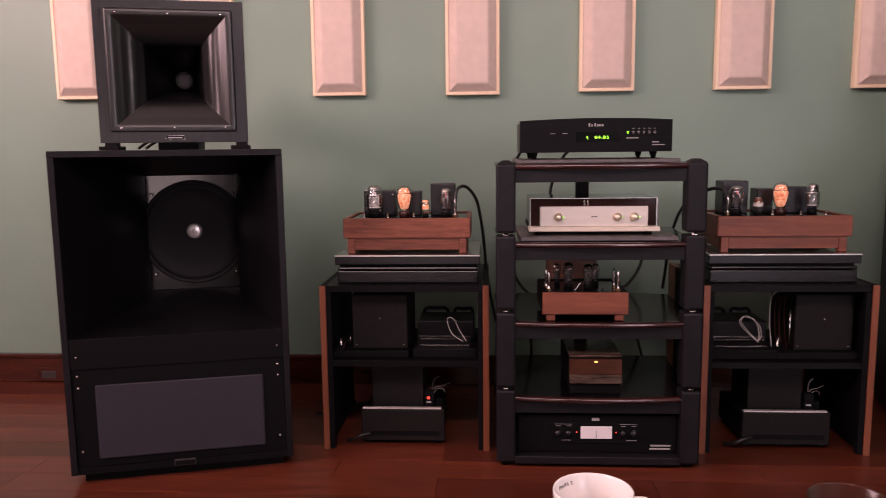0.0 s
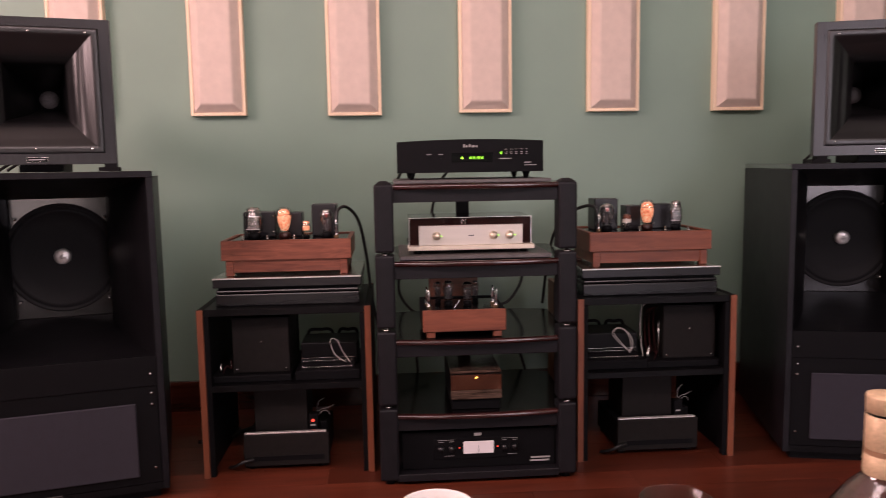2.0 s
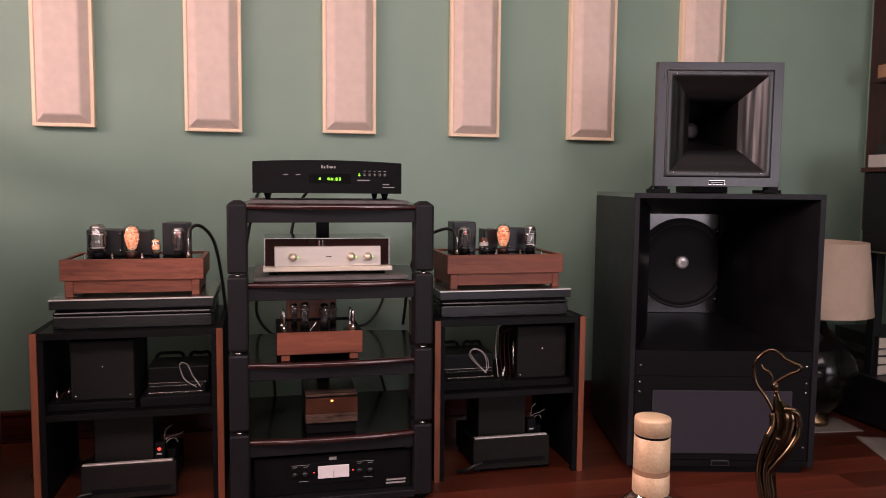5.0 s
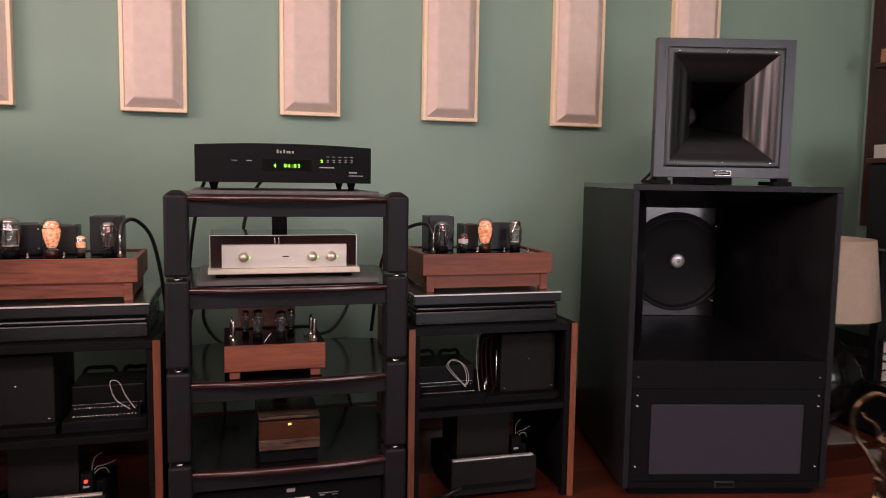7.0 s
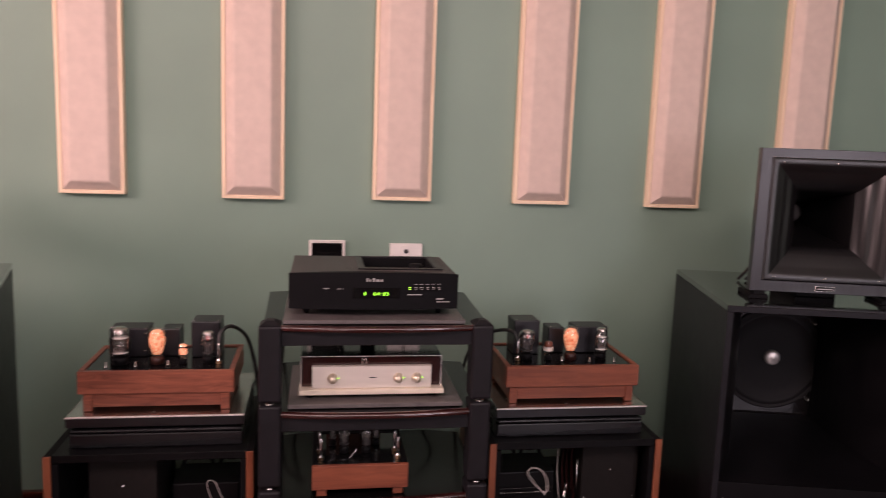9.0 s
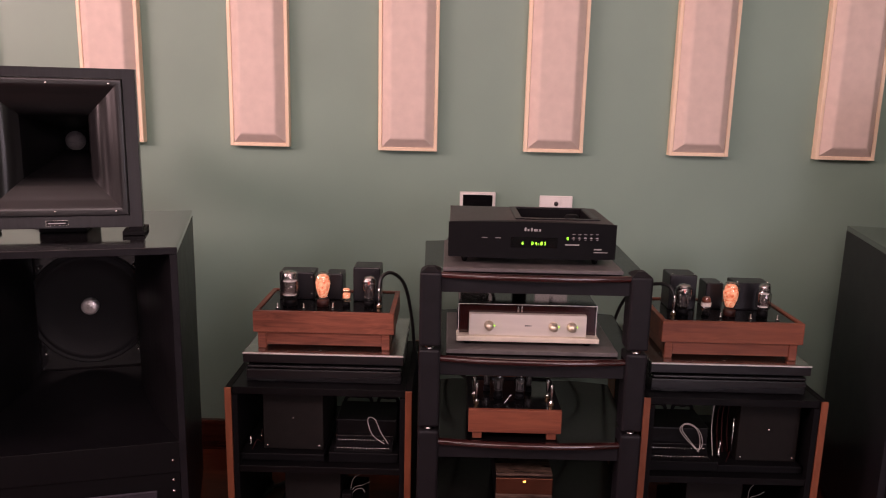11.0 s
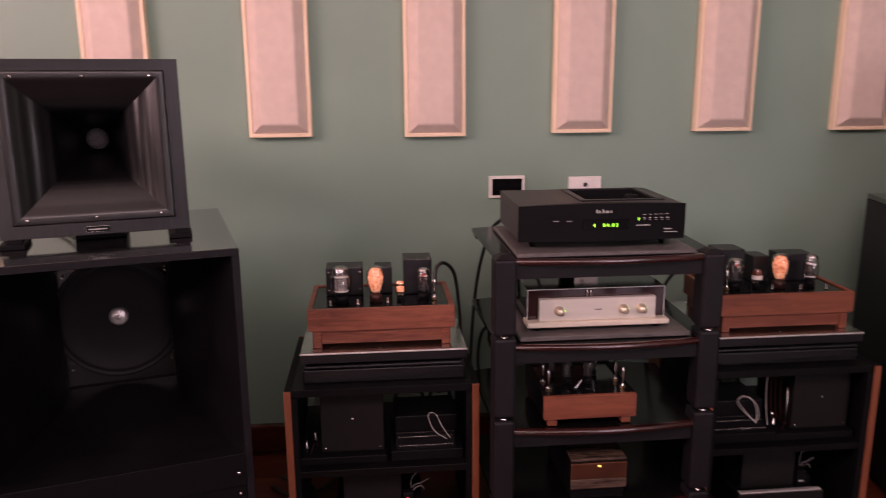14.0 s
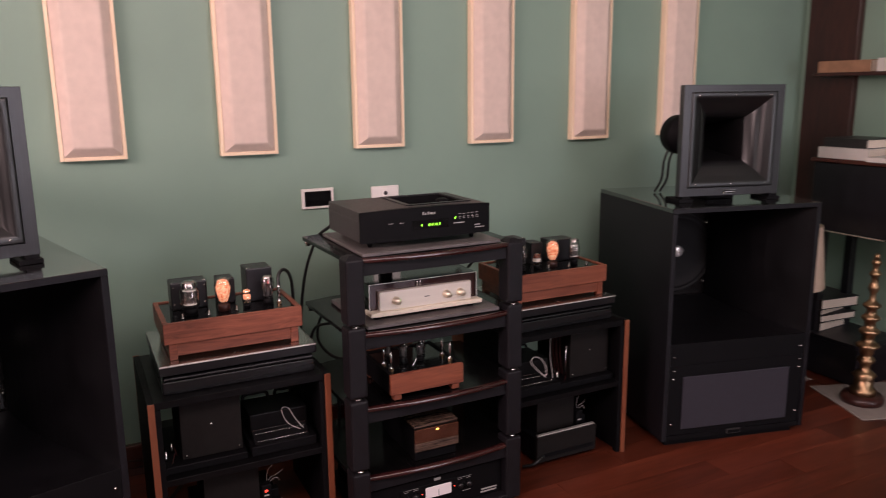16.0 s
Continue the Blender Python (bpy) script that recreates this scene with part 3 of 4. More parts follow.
# ---------- cabinets beside the rack ----------
def cabinet(x0, x1, band=0.0055):
    t = thing("open_cabinet", pose(x0, 2.3, 0), "open black two-shelf cabinet with orange wooden edges", "cabinet", "open cabinets")
    w, d, h, s = x1 - x0, 0.46, 0.535, 0.018
    for a in (0, w - s):
        side = part("side_panel", bx(a, a + s, 0.006, d - (0.006 if a else band + 0.0005), 0, h, 0.0005), MATTE, t)
        part("edge_strip", bx(a - 0.0005, a + s + 0.0005, 0, 0.0055, 0, h + 0.001, 0.001), ORANGE, side, "orange wooden edge")
        part("edge_strip", bx(a - 0.0005, a + s + 0.0005, d - (0.0055 if a else band), d, 0, h + 0.001, 0.001), ORANGE, side, "orange wooden edge")
    bm = bx(s, w - s, 0.012, d - 0.004, h - 0.022, h - 0.001, 0.001)
    part("top", bm, CABBLACK, t)
    part("shelf", bx(s, w - s, 0.012, d - 0.004, 0.272, 0.292, 0.001), CABBLACK, t)
    for a in (s + 0.0005, w - s - 0.016):
        part("batten", bx(a, a + 0.0155, 0.008, 0.03, 0.001, h - 0.023), MATTE, t)
    return t


cabinet(-0.527, 0.004)
cabinet(0.660, 1.178, 0.10)


def platform(x0, x1):
    t = thing("isolation_platform", pose(x0, 2.345, 0.5345), "black two-layer isolation platform with a bright metal edge", "isolation platform", "isolation platforms")
    w, d = x1 - x0, 0.37
    part("base", bx(0.006, w - 0.006, 0.008, d, 0, 0.040, 0.004, 2), SLABBLACK, t)
    part("layer", bx(0.008, w - 0.008, 0.004, d, 0.042, 0.053, 0.005, 2), SLABBLACK, t)
    part("recess", bx(0.012, w - 0.012, 0.02, d - 0.01, 0.0535, 0.0605), MATTE, t)
    top = part("top_plate", bx(0, w, 0, d, 0.061, 0.0875, 0.002), SLABBLACK, t)
    # pale strip added to carry the polished edge's highlight
    part("bright_edge", bx(0, w, -0.0035, -0.0012, 0.0872, 0.0915, 0.0008), CAPMETAL, top, "aluminium edge, its highlight put in as a pale strip")
    part("top_sheet", bx(0.0, w, -0.001, d, 0.0878, 0.0918, 0.0028), STEEL, top, "brushed steel top sheet")
    return t


platform(-0.484, -0.023)
platform(0.683, 1.141)


# ---------- valve amplifiers ----------
def valve(parent, x, y, z, h, r, kind, banded=False):
    """kind: clear, ember, small or dark."""
    base = part("valve_base", lathe(B(), [(0, 0), (r * 0.72, 0), (r * 0.72, h * 0.16), (r * 0.62, h * 0.19), (0, h * 0.19)], 20, at=(x, y, z)), MATTE if kind != "ember" else DARKSHELF, parent)
    b = h * 0.19
    if kind == "ember":
        prof = [(0.55, 0), (0.66, 0.12), (0.86, 0.34), (0.98, 0.52), (1.0, 0.68), (0.95, 0.82), (0.74, 0.93), (0.42, 0.985), (0, 1.0)]
    elif kind == "dark":
        prof = [(0.5, 0), (0.6, 0.15), (0.95, 0.5), (1.0, 0.66), (0.9, 0.84), (0.55, 0.97), (0, 1.0)]
    else:
        prof = [(0.6, 0), (0.92, 0.1), (1.0, 0.2), (1.0, 0.62), (0.8, 0.72), (0.78, 0.9), (0.5, 0.98), (0, 1.0)]
    part("envelope", lathe(B(), [(r * a, (h - b) * c) for a, c in prof], 24, at=(x, y, z + b)), TUBEGLASS, base, "clear glass envelope").visible_shadow = False
    hh = h - b
    if kind == "ember":
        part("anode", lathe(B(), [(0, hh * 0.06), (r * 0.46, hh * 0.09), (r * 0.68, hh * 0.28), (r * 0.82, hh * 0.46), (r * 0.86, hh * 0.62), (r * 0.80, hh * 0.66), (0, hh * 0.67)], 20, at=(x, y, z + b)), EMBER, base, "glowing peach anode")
        # the top's bright peach reflection is put in with the anode's glow
        part("getter", lathe(B(), [(r * 0.74, hh * 0.70), (r * 0.72, hh * 0.78), (r * 0.56, hh * 0.86), (r * 0.30, hh * 0.90), (0, hh * 0.91)], 24, at=(x, y, z + b)), EMBER, base, "orange top given a glow")
        part("support", cyl(B(), (x, y, z + b + hh * 0.62), (x, y, z + b + hh * 0.86), r * 0.10, None, 8), GETTER, base)
    elif kind == "small" and banded:
        part("band", lathe(B(), [(r * 1.02, hh * 0.36), (r * 1.02, hh * 0.62)], 20, at=(x, y, z + b)), PAPERCAP, base, "pale printed band")
        part("getter", lathe(B(), [(r * 0.86, hh * 0.64), (r * 0.80, hh * 0.85), (r * 0.5, hh * 0.95), (0, hh * 0.97)], 20, at=(x, y, z + b)), WALNUTRED, base, "reddish top")
    elif kind == "small":
        bm = box(B(), x - r * 0.7, x + r * 0.7, y - r * 0.6, y + r * 0.6, z + b + hh * 0.3, z + b + hh * 0.62, 0.002)
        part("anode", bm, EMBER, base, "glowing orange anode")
        part("getter", lathe(B(), [(r * 0.72, hh * 0.80), (r * 0.7, hh * 0.9), (0, hh * 0.97)], 20, at=(x, y, z + b)), EMBER, base, "orange top given a glow")
    else:
        bm = B()
        for dx in (-0.45, 0.45):
            box(bm, x + dx * r - r * 0.12, x + dx * r + r * 0.12, y - r * 0.3, y + r * 0.3, z + b + hh * 0.15, z + b + hh * 0.6)
        box(bm, x - r * 0.25, x + r * 0.25, y - r * 0.2, y + r * 0.2, z + b + hh * 0.15, z + b + hh * 0.55)
        part("anode", bm, PLATE if kind == "dark" else GETTER, base, "grey metal anode")
        for zz in (0.13, 0.62):
            part("mica_disc", lathe(B(), [(0, 0), (r * 0.68, 0), (r * 0.68, hh * 0.02), (0, hh * 0.02)], 16, at=(x, y, z + b + hh * zz)), PLATE if kind == "dark" else CHINA, base, "thin mica disc")
        for a in (0.6, 2.17, 3.74, 5.31):
            part("bright_rod", cyl(B(), (x + r * 0.55 * math.cos(a), y + r * 0.55 * math.sin(a), z + b + hh * 0.05), (x + r * 0.5 * math.cos(a), y + r * 0.5 * math.sin(a), z + b + hh * 0.80), r * 0.055, None, 6), STEEL, base)
        part("getter", lathe(B(), [(r * 0.70, hh * 0.86), (r * 0.66, hh * 0.93), (r * 0.45, hh * 0.965), (0, hh * 0.975)], 20, at=(x, y, z + b)), GETTER, base, "silvery top")
        if kind == "dark" and r > 0.02:
            part("filament", box(B(), x - r * 0.05, x + r * 0.05, y - r * 0.36, y - r * 0.30, z + b + hh * 0.62, z + b + hh * 0.78), FILAMENT, base, "dull red filament")


def plug(parent, x, y, z):
    p = part("plug", lathe(B(), [(0, 0), (0.0065, 0), (0.0065, 0.010), (0.0038, 0.012), (0.0038, 0.019), (0.0050, 0.021), (0.0050, 0.050), (0.0028, 0.060), (0, 0.062)], 14, at=(x, y, z)), GETTER, parent, "silver signal plug")
    part("collar", lathe(B(), [(0.0075, 0), (0.0075, 0.009)], 14, at=(x, y, z + 0.0005)), BRASS, p, "brass collar")
    return p


def wooden_case(t, w, d, z0, zb, h, foot, material=WALNUT, apron=True, sides=None):
    """Four wooden sides round a sunk top plate, on four legs with a set-back apron."""
    for a in (0.0, w - 0.014):
        part("side_board", bx(a, a + 0.014, 0.0145, d - 0.0145, zb, h, 0.001), sides or material, t)
    part("front_board", bx(0, w, 0, 0.014, zb, h, 0.0015), material, t)
    part("back_board", bx(0, w, d - 0.014, d, zb, h, 0.0015), sides or material, t)
    part("top_plate", bx(0.0145, w - 0.0145, 0.0145, d - 0.0145, h - 0.012, h - 0.004), GLOSSBLACK, t, "polished black top plate")
    if apron:
        part("apron", bx(0.012, w - 0.012, 0.010, d - 0.010, z0 + 0.011, zb - 0.0005, 0.001), material, t)
    for x in (0.012, w - 0.012 - foot):
        for y in (0.006, d - 0.006 - foot):
            part("leg", bx(x, x + foot, y - 0.0005, y + foot, z0, zb - 0.0003, 0.002), material, t)


def power_amp(x, flip):
    t = thing("valve_amplifier", pose(x, 2.378, 0.6265), "walnut-cased valve amplifier with glowing glass valves", "valve amplifier", "valve amplifiers")
    w, d = 0.407, 0.265
    wooden_case(t, w, d, 0, 0.050, 0.113, 0.024, WALNUTRED if flip else WALNUT)
    z = 0.1095

    def X(v):
        return w - v if flip else v

    def block(a, b, y0, y1, h, faced=False):
        lo, hi = sorted((X(a), X(b)))
        tr = part("transformer", bx(lo, hi, y0, y1, z, z + h, 0.003, 2), BLACK, t, "black transformer cover")
        for cx in (lo + 0.008, hi - 0.008):
            part("screw", cyl(B(), (cx, y0 + 0.008, z + h), (cx, y0 + 0.008, z + h + 0.003), 0.003, 0.002, 8), STEEL, tr)
            if faced:
                for cz in (0.018, h - 0.014):
                    part("screw", cyl(B(), (cx, y0, z + cz), (cx, y0 - 0.005, z + cz), 0.0032, 0.0025, 8), STEEL, tr)

    block(0.045, 0.152, 0.150, 0.225, 0.084, True)
    block(0.186, 0.238, 0.155, 0.225, 0.080)
    block(0.272, 0.354, 0.140, 0.225, 0.106)
    valve(t, X(0.091), 0.085, z, 0.100 if flip else 0.106, 0.0215 if flip else 0.0290, "clear")
    valve(t, X(0.189), 0.085, z, 0.104, 0.0255, "ember")
    valve(t, X(0.259), 0.085, z, 0.058, 0.0145, "small", flip)
    valve(t, X(0.326), 0.090, z, 0.094, 0.0255 if flip else 0.0215, "dark")
    plug(t, X(0.357), 0.075, z)
    for a, y in ((0.062, 0.045), (0.138, 0.05), (0.222, 0.06)):
        part("toggle", lathe(B(), [(0, 0), (0.005, 0), (0.005, 0.004), (0.002, 0.005), (0.002, 0.016), (0, 0.016)], 10, at=(X(a), y, z)), STEEL, t)
    return t


power_amp(-0.461, False)
power_amp(0.717, True)
solid("signal_cable", tube(B(), [(-0.104, 2.453, 0.785), (-0.098, 2.470, 0.825), (-0.070, 2.50, 0.832), (-0.035, 2.56, 0.78), (-0.015, 2.62, 0.66), (0.0, 2.66, 0.50), (0.03, 2.70, 0.33)], 0.0055), RUBBER,
      "thick black signal cable arching from the amplifier", "cable")
solid("signal_cable", tube(B(), [(0.767, 2.453, 0.785), (0.755, 2.47, 0.818), (0.72, 2.51, 0.815), (0.67, 2.58, 0.77), (0.645, 2.66, 0.66), (0.63, 2.72, 0.45)], 0.0055), RUBBER,
      "thick black signal cable arching from the amplifier", "cable")

# ---------- on the rack ----------
solid("slate_slab", bx(0.085, 0.552, 2.20, 2.58, 0.9115, 0.9225, 0.002), STONE, "thin grey slab under the disc player", "slab")
t = thing("disc_player", pose(0.0965, 2.235, 0.9228), "black top-loading disc player with a green display", "disc player")
w, d, z0, z1 = 0.441, 0.315, 0.020, 0.112
bm = B()
n = 16
front = [(w * k / n, 0.012 - 0.016 * (1 - (2 * k / n - 1) ** 2)) for k in range(n + 1)]
arch = [0.006 * (1 - (2 * x / w - 1) ** 2) for x, y in front]
lo, hi = [bm.verts.new((x, y, z0)) for x, y in front], [bm.verts.new((x, y, z1 + a)) for (x, y), a in zip(front, arch)]
lo2, hi2 = [bm.verts.new((x, 0.018, z0)) for x, y in front], [bm.verts.new((x, 0.018, z1 + a)) for (x, y), a in zip(front, arch)]
for k in range(n):
    bm.faces.new((lo[k], lo[k + 1], hi[k + 1], hi[k]))
    bm.faces.new((hi[k], hi[k + 1], hi2[k + 1], hi2[k]))
    bm.faces.new((lo[k], lo2[k], lo2[k + 1], lo[k + 1]))
    bm.faces.new((lo2[k], hi2[k], hi2[k + 1], lo2[k + 1]))
bm.faces.new((lo[0], hi[0], hi2[0], lo2[0]))
bm.faces.new((lo[n], lo2[n], hi2[n], hi[n]))
facia = part("front_panel", bm, MATTE, t, "bowed black front panel")
bm = B()
wx0, wx1, wy0, wy1 = 0.198, 0.392, 0.095, 0.285
box(bm, 0.004, w - 0.004, 0.0185, d, z0, z1 - 0.030)
box(bm, 0.004, wx0, 0.0185, d, z1 - 0.030, z1 - 0.001, 0.001)
box(bm, wx1, w - 0.004, 0.0185, d, z1 - 0.030, z1 - 0.001, 0.001)
box(bm, wx0, wx1, 0.0185, wy0, z1 - 0.030, z1 - 0.001)
box(bm, wx0, wx1, wy1, d, z1 - 0.030, z1 - 0.001)
part("body", bm, ANODISED, t)
bm = B()
for a, b, c, e in ((wx0 - 0.018, wx1 + 0.018, wy0 - 0.016, wy0), (wx0 - 0.018, wx1 + 0.018, wy1, wy1 + 0.016), (wx0 - 0.018, wx0, wy0, wy1), (wx1, wx1 + 0.018, wy0, wy1)):
    box(bm, a, b, c, e, z1 - 0.0008, z1 + 0.0025, 0.001)
part("well_rim", bm, BLACK, t, "black rim of the disc well")
bm = box(B(), wx0 + 0.0005, wx1 - 0.0005, wy0 + 0.0005, wy1 - 0.0005, z1 - 0.0296, z1 - 0.0275)
for a, b, c, e in ((wx0 + 0.0005, wx1 - 0.0005, wy1 - 0.002, wy1 - 0.0005), (wx0 + 0.0005, wx0 + 0.002, wy0 + 0.0005, wy1 - 0.0022), (wx1 - 0.002, wx1 - 0.0005, wy0 + 0.0005, wy1 - 0.0022), (wx0 + 0.0022, wx1 - 0.0022, wy0 + 0.0005, wy0 + 0.002)):
    box(bm, a, b, c, e, z1 - 0.0272, z1 - 0.0012)
part("well_lining", bm, MATTE, t, "matt black lining of the disc well")
part("disc_puck", lathe(B(), [(0, 0.003), (0.02, 0.003), (0.02, 0.028), (0.016, 0.033), (0, 0.033)], 24, at=(0.345, 0.16, z1 - 0.030)), MATTE, t)
for x in (0.044, 0.395):
    for y in (0.05, 0.275):
        part("foot", lathe(B(), [(0, 0), (0.006, 0), (0.012, z0), (0, z0)], 14, at=(x, y, 0)), MATTE, t)


def on_front(x0, x1, za, zb, material, name, label=""):
    y = min(0.012 - 0.016 * (1 - (2 * x / w - 1) ** 2) for x in (x0, x1)) - 0.0006
    return part(name, bx(x0, x1, y - 0.0008, y + 0.002, za, zb), material, facia, label)


on_front(0.163, 0.285, 0.050, 0.078, GLOSSBLACK, "display_window")
lettering("display_digit", "4", 0.0128, pose(0.190, -0.0072, 0.0585, *FACE), GREENLED, facia)
digits = lettering("display_digits", "04:03", 0.0122, pose(0.216, -0.0076, 0.0585, *FACE), GREENLED, facia)
digits.data.space_character = 1.5
for x, h in ((0.200, 0.009), (0.2075, 0.006), (0.2165, 0.009), (0.2245, 0.006), (0.2295, 0.006), (0.2375, 0.006)):
    on_front(x - 0.0022, x + 0.0022, 0.094, 0.094 + h, LEGEND, "maker_mark")
for x in (0.095, 0.13):
    on_front(x - 0.007, x + 0.007, 0.0735, 0.0750, LEGEND, "legend_bar")
    on_front(x - 0.002, x + 0.002, 0.063, 0.067, MATTE, "button")
on_front(0.305, 0.395, 0.0745, 0.0775, MATTE, "button_strip")
for k in range(6):
    x = 0.311 + 0.0155 * k
    part("button", cyl(B(), (x, 0.002, 0.0760), (x, -0.003, 0.0760), 0.0040, 0.0035, 12), LEGEND if k else GREENLED, facia)
    if k:
        on_front(x - 0.004, x + 0.004, 0.0865, 0.0878, LEGEND, "legend_bar")
on_front(0.305, 0.342, 0.0585, 0.061, LEGEND, "legend_bar")
on_front(0.382, 0.402, 0.046, 0.049, LEGEND, "legend_bar")
on_front(0.382, 0.418, 0.0385, 0.0405, LEGEND, "legend_bar")

solid("slate_slab", bx(0.098, 0.555, 2.21, 2.56, 0.6845, 0.697, 0.002), STONE, "thin grey slab under the silver preamplifier", "slab")
t = thing("preamplifier", pose(0.124, 2.245, 0.6975), "silver-fronted preamplifier under a black and chrome cover", "preamplifier")
part("base_plate", bx(0, 0.386, 0, 0.060, 0.011, 0.025, 0.002), CREAM, t, "cream metal base plate")
part("under_tray", bx(0.004, 0.382, 0.0605, 0.29, 0.011, 0.0245, 0.002), MATTE, t, "matt black under-tray")
for x in (0.03, 0.356):
    for y in (0.03, 0.26):
        part("foot", cyl(B(), (x, y, 0), (x, y, 0.011), 0.012), MATTE, t)
chassis = part("chassis", bx(0.035, 0.351, 0.04, 0.215, 0.0255, 0.083, 0.001), GLOSSBLACK, t)
fp = part("front_panel", bx(0.034, 0.352, 0.014, 0.0315, 0.0255, 0.085, 0.001), SILVER, t, "satin silver front panel")
for x in (0.088, 0.262, 0.312):
    k = part("knob", lathe(B(), [(0, 0), (0.013, 0), (0.0125, 0.006), (0.010, 0.008), (0.0095, 0.022), (0, 0.023)], 24, m=Matrix.Translation((x, 0.0138, 0.054)) @ pose(0, 0, 0, 90)), KNOB, fp, "turned champagne knob")
    part("lamp", cyl(B(), (x + 0.015, 0.0136, 0.053), (x + 0.015, 0.0118, 0.053), 0.0017, None, 8), GREENLED, fp)
part("legend_bar", bx(0.185, 0.203, 0.0130, 0.0138, 0.053, 0.0555), INK, fp)
bm = B()
box(bm, 0.006, 0.009, 0.030, 0.236, 0.0255, 0.106)
box(bm, 0.377, 0.380, 0.030, 0.236, 0.0255, 0.106)
box(bm, 0.009, 0.377, 0.233, 0.236, 0.0255, 0.106)
part("cover", bm, ACRYLIC, t, "smoked acrylic cover").visible_shadow = False
part("cover_top", bx(0.005, 0.381, 0.030, 0.240, 0.1062, 0.1090, 0.0004), GLOSSBLACK, t, "glossy black cover top")
bm = B()
for a in (0.0045, 0.3796):
    box(bm, a, a + 0.0015, 0.028, 0.0298, 0.0255, 0.1092)
box(bm, 0.0062, 0.3794, 0.028, 0.0298, 0.1078, 0.1092)
part("cover_edge", bm, SPUN, t, "bright polished cover edge")
# two thin bars drawn in place of bright reflections on the cover's front
for x in (0.167, 0.177):
    part("bright_rod", cyl(B(), (x, 0.0285, 0.0860), (x, 0.0285, 0.1076), 0.0030, None, 8), GETTER, t)
bm = B()
box(bm, 0.0095, 0.0335, 0.032, 0.036, 0.0258, 0.1058)
box(bm, 0.3525, 0.3765, 0.032, 0.036, 0.0258, 0.1058)
box(bm, 0.0335, 0.3525, 0.0322, 0.036, 0.0855, 0.1058)
part("cover_front", bm, DARKCHROME, t, "glossy dark red front strip")
part("cover_back", bx(0.012, 0.374, 0.222, 0.228, 0.0255, 0.105), REDWOOD, t, "dark red back board")

t = thing("phono_stage", pose(0.162, 2.195, 0.4485), "small walnut-cased valve phono stage with silver plugs", "phono stage")
w, d = 0.251, 0.25
wooden_case(t, w, d, 0, 0.020, 0.085, 0.026, WALNUTRED, False, MATTE)
part("bottom_plate", bx(0.02, w - 0.02, 0.03, d - 0.02, 0.012, 0.0195), MATTE, t)
z = 0.081
for x, y, h, r, k in ((0.055, 0.15, 0.07, 0.013, "dark"), (0.085, 0.10, 0.080, 0.018, "dark"), (0.145, 0.10, 0.075, 0.018, "dark"), (0.175, 0.15, 0.07, 0.013, "dark")):
    valve(t, x, y, z, h, r, k)
for x, y in ((0.022, 0.05), (0.018, 0.10), (0.228, 0.05), (0.224, 0.10)):
    plug(t, x, y, z)
part("tone_arm_lever", tube(B(), [(0.10, 0.06, z), (0.105, 0.062, z + 0.006), (0.118, 0.066, z + 0.022)], 0.0016), STEEL, t)
t = thing("wooden_box", pose(0.20, 2.47, 0.4485), "plain brown wooden box behind the phono stage", "wooden box")
part("case", bx(0, 0.16, 0, 0.12, 0.004, 0.165, 0.002), BROWN, t)
for x in (0.015, 0.145):
    for y in (0.015, 0.105):
        part("foot", cyl(B(), (x, y, 0), (x, y, 0.004), 0.008), MATTE, t)

t = thing("power_conditioner", pose(0.244, 2.205, 0.2205), "small veined stone box with copper-brown front and amber lamp", "power conditioner")
part("plinth", bx(0.004, 0.152, 0.012, 0.28, 0, 0.0295, 0.001), MATTE, t)
part("body", bx(0.001, 0.155, 0.009, 0.285, 0.030, 0.110, 0.001), MATTE, t)
part("front_panel", bx(0, 0.156, 0, 0.0085, 0.0625, 0.110, 0.0015), COPPER, t, "polished copper-brown front")
part("lower_front", bx(0, 0.156, 0, 0.0085, 0.034, 0.062, 0.0015), BURL, t, "veined brown stone front")
part("spacer", bx(0.004, 0.152, 0.010, 0.28, 0.1105, 0.1135), MATTE, t)
part("lid", bx(0, 0.156, 0.004, 0.285, 0.114, 0.1215, 0.002), BURL, t, "veined brown stone lid")
part("lamp", bx(0.0745, 0.0815, -0.0035, -0.0003, 0.1005, 0.104, 0.0005), AMBERLED, t, "small amber lamp")

t = thing("line_stage", pose(0.092, 2.215, 0.0355), "wide black control unit with a lit meter", "control unit")
w = 0.476
part("body", bx(0.01, w - 0.01, 0.012, 0.36, 0.008, 0.112, 0.001), MATTE, t)
fp = part("front_panel", bx(0, w, 0, 0.0115, 0.0, 0.118, 0.002), MATTE, t, "black front panel")
part("control_field", bx(0.098, 0.338, -0.003, -0.0004, 0.030, 0.095, 0.001), MATTE, fp)
part("meter", bx(0.188, 0.282, -0.006, -0.0034, 0.046, 0.085, 0.001), METER, fp, "pale lit meter face")
part("needle", bx(0.2345, 0.2355, -0.0072, -0.0064, 0.050, 0.072), INK, fp)
for x in (0.176, 0.294):
    part("lamp", cyl(B(), (x, -0.003, 0.066), (x, -0.0058, 0.066), 0.0018, None, 8), REDLED, fp, "red lamp")
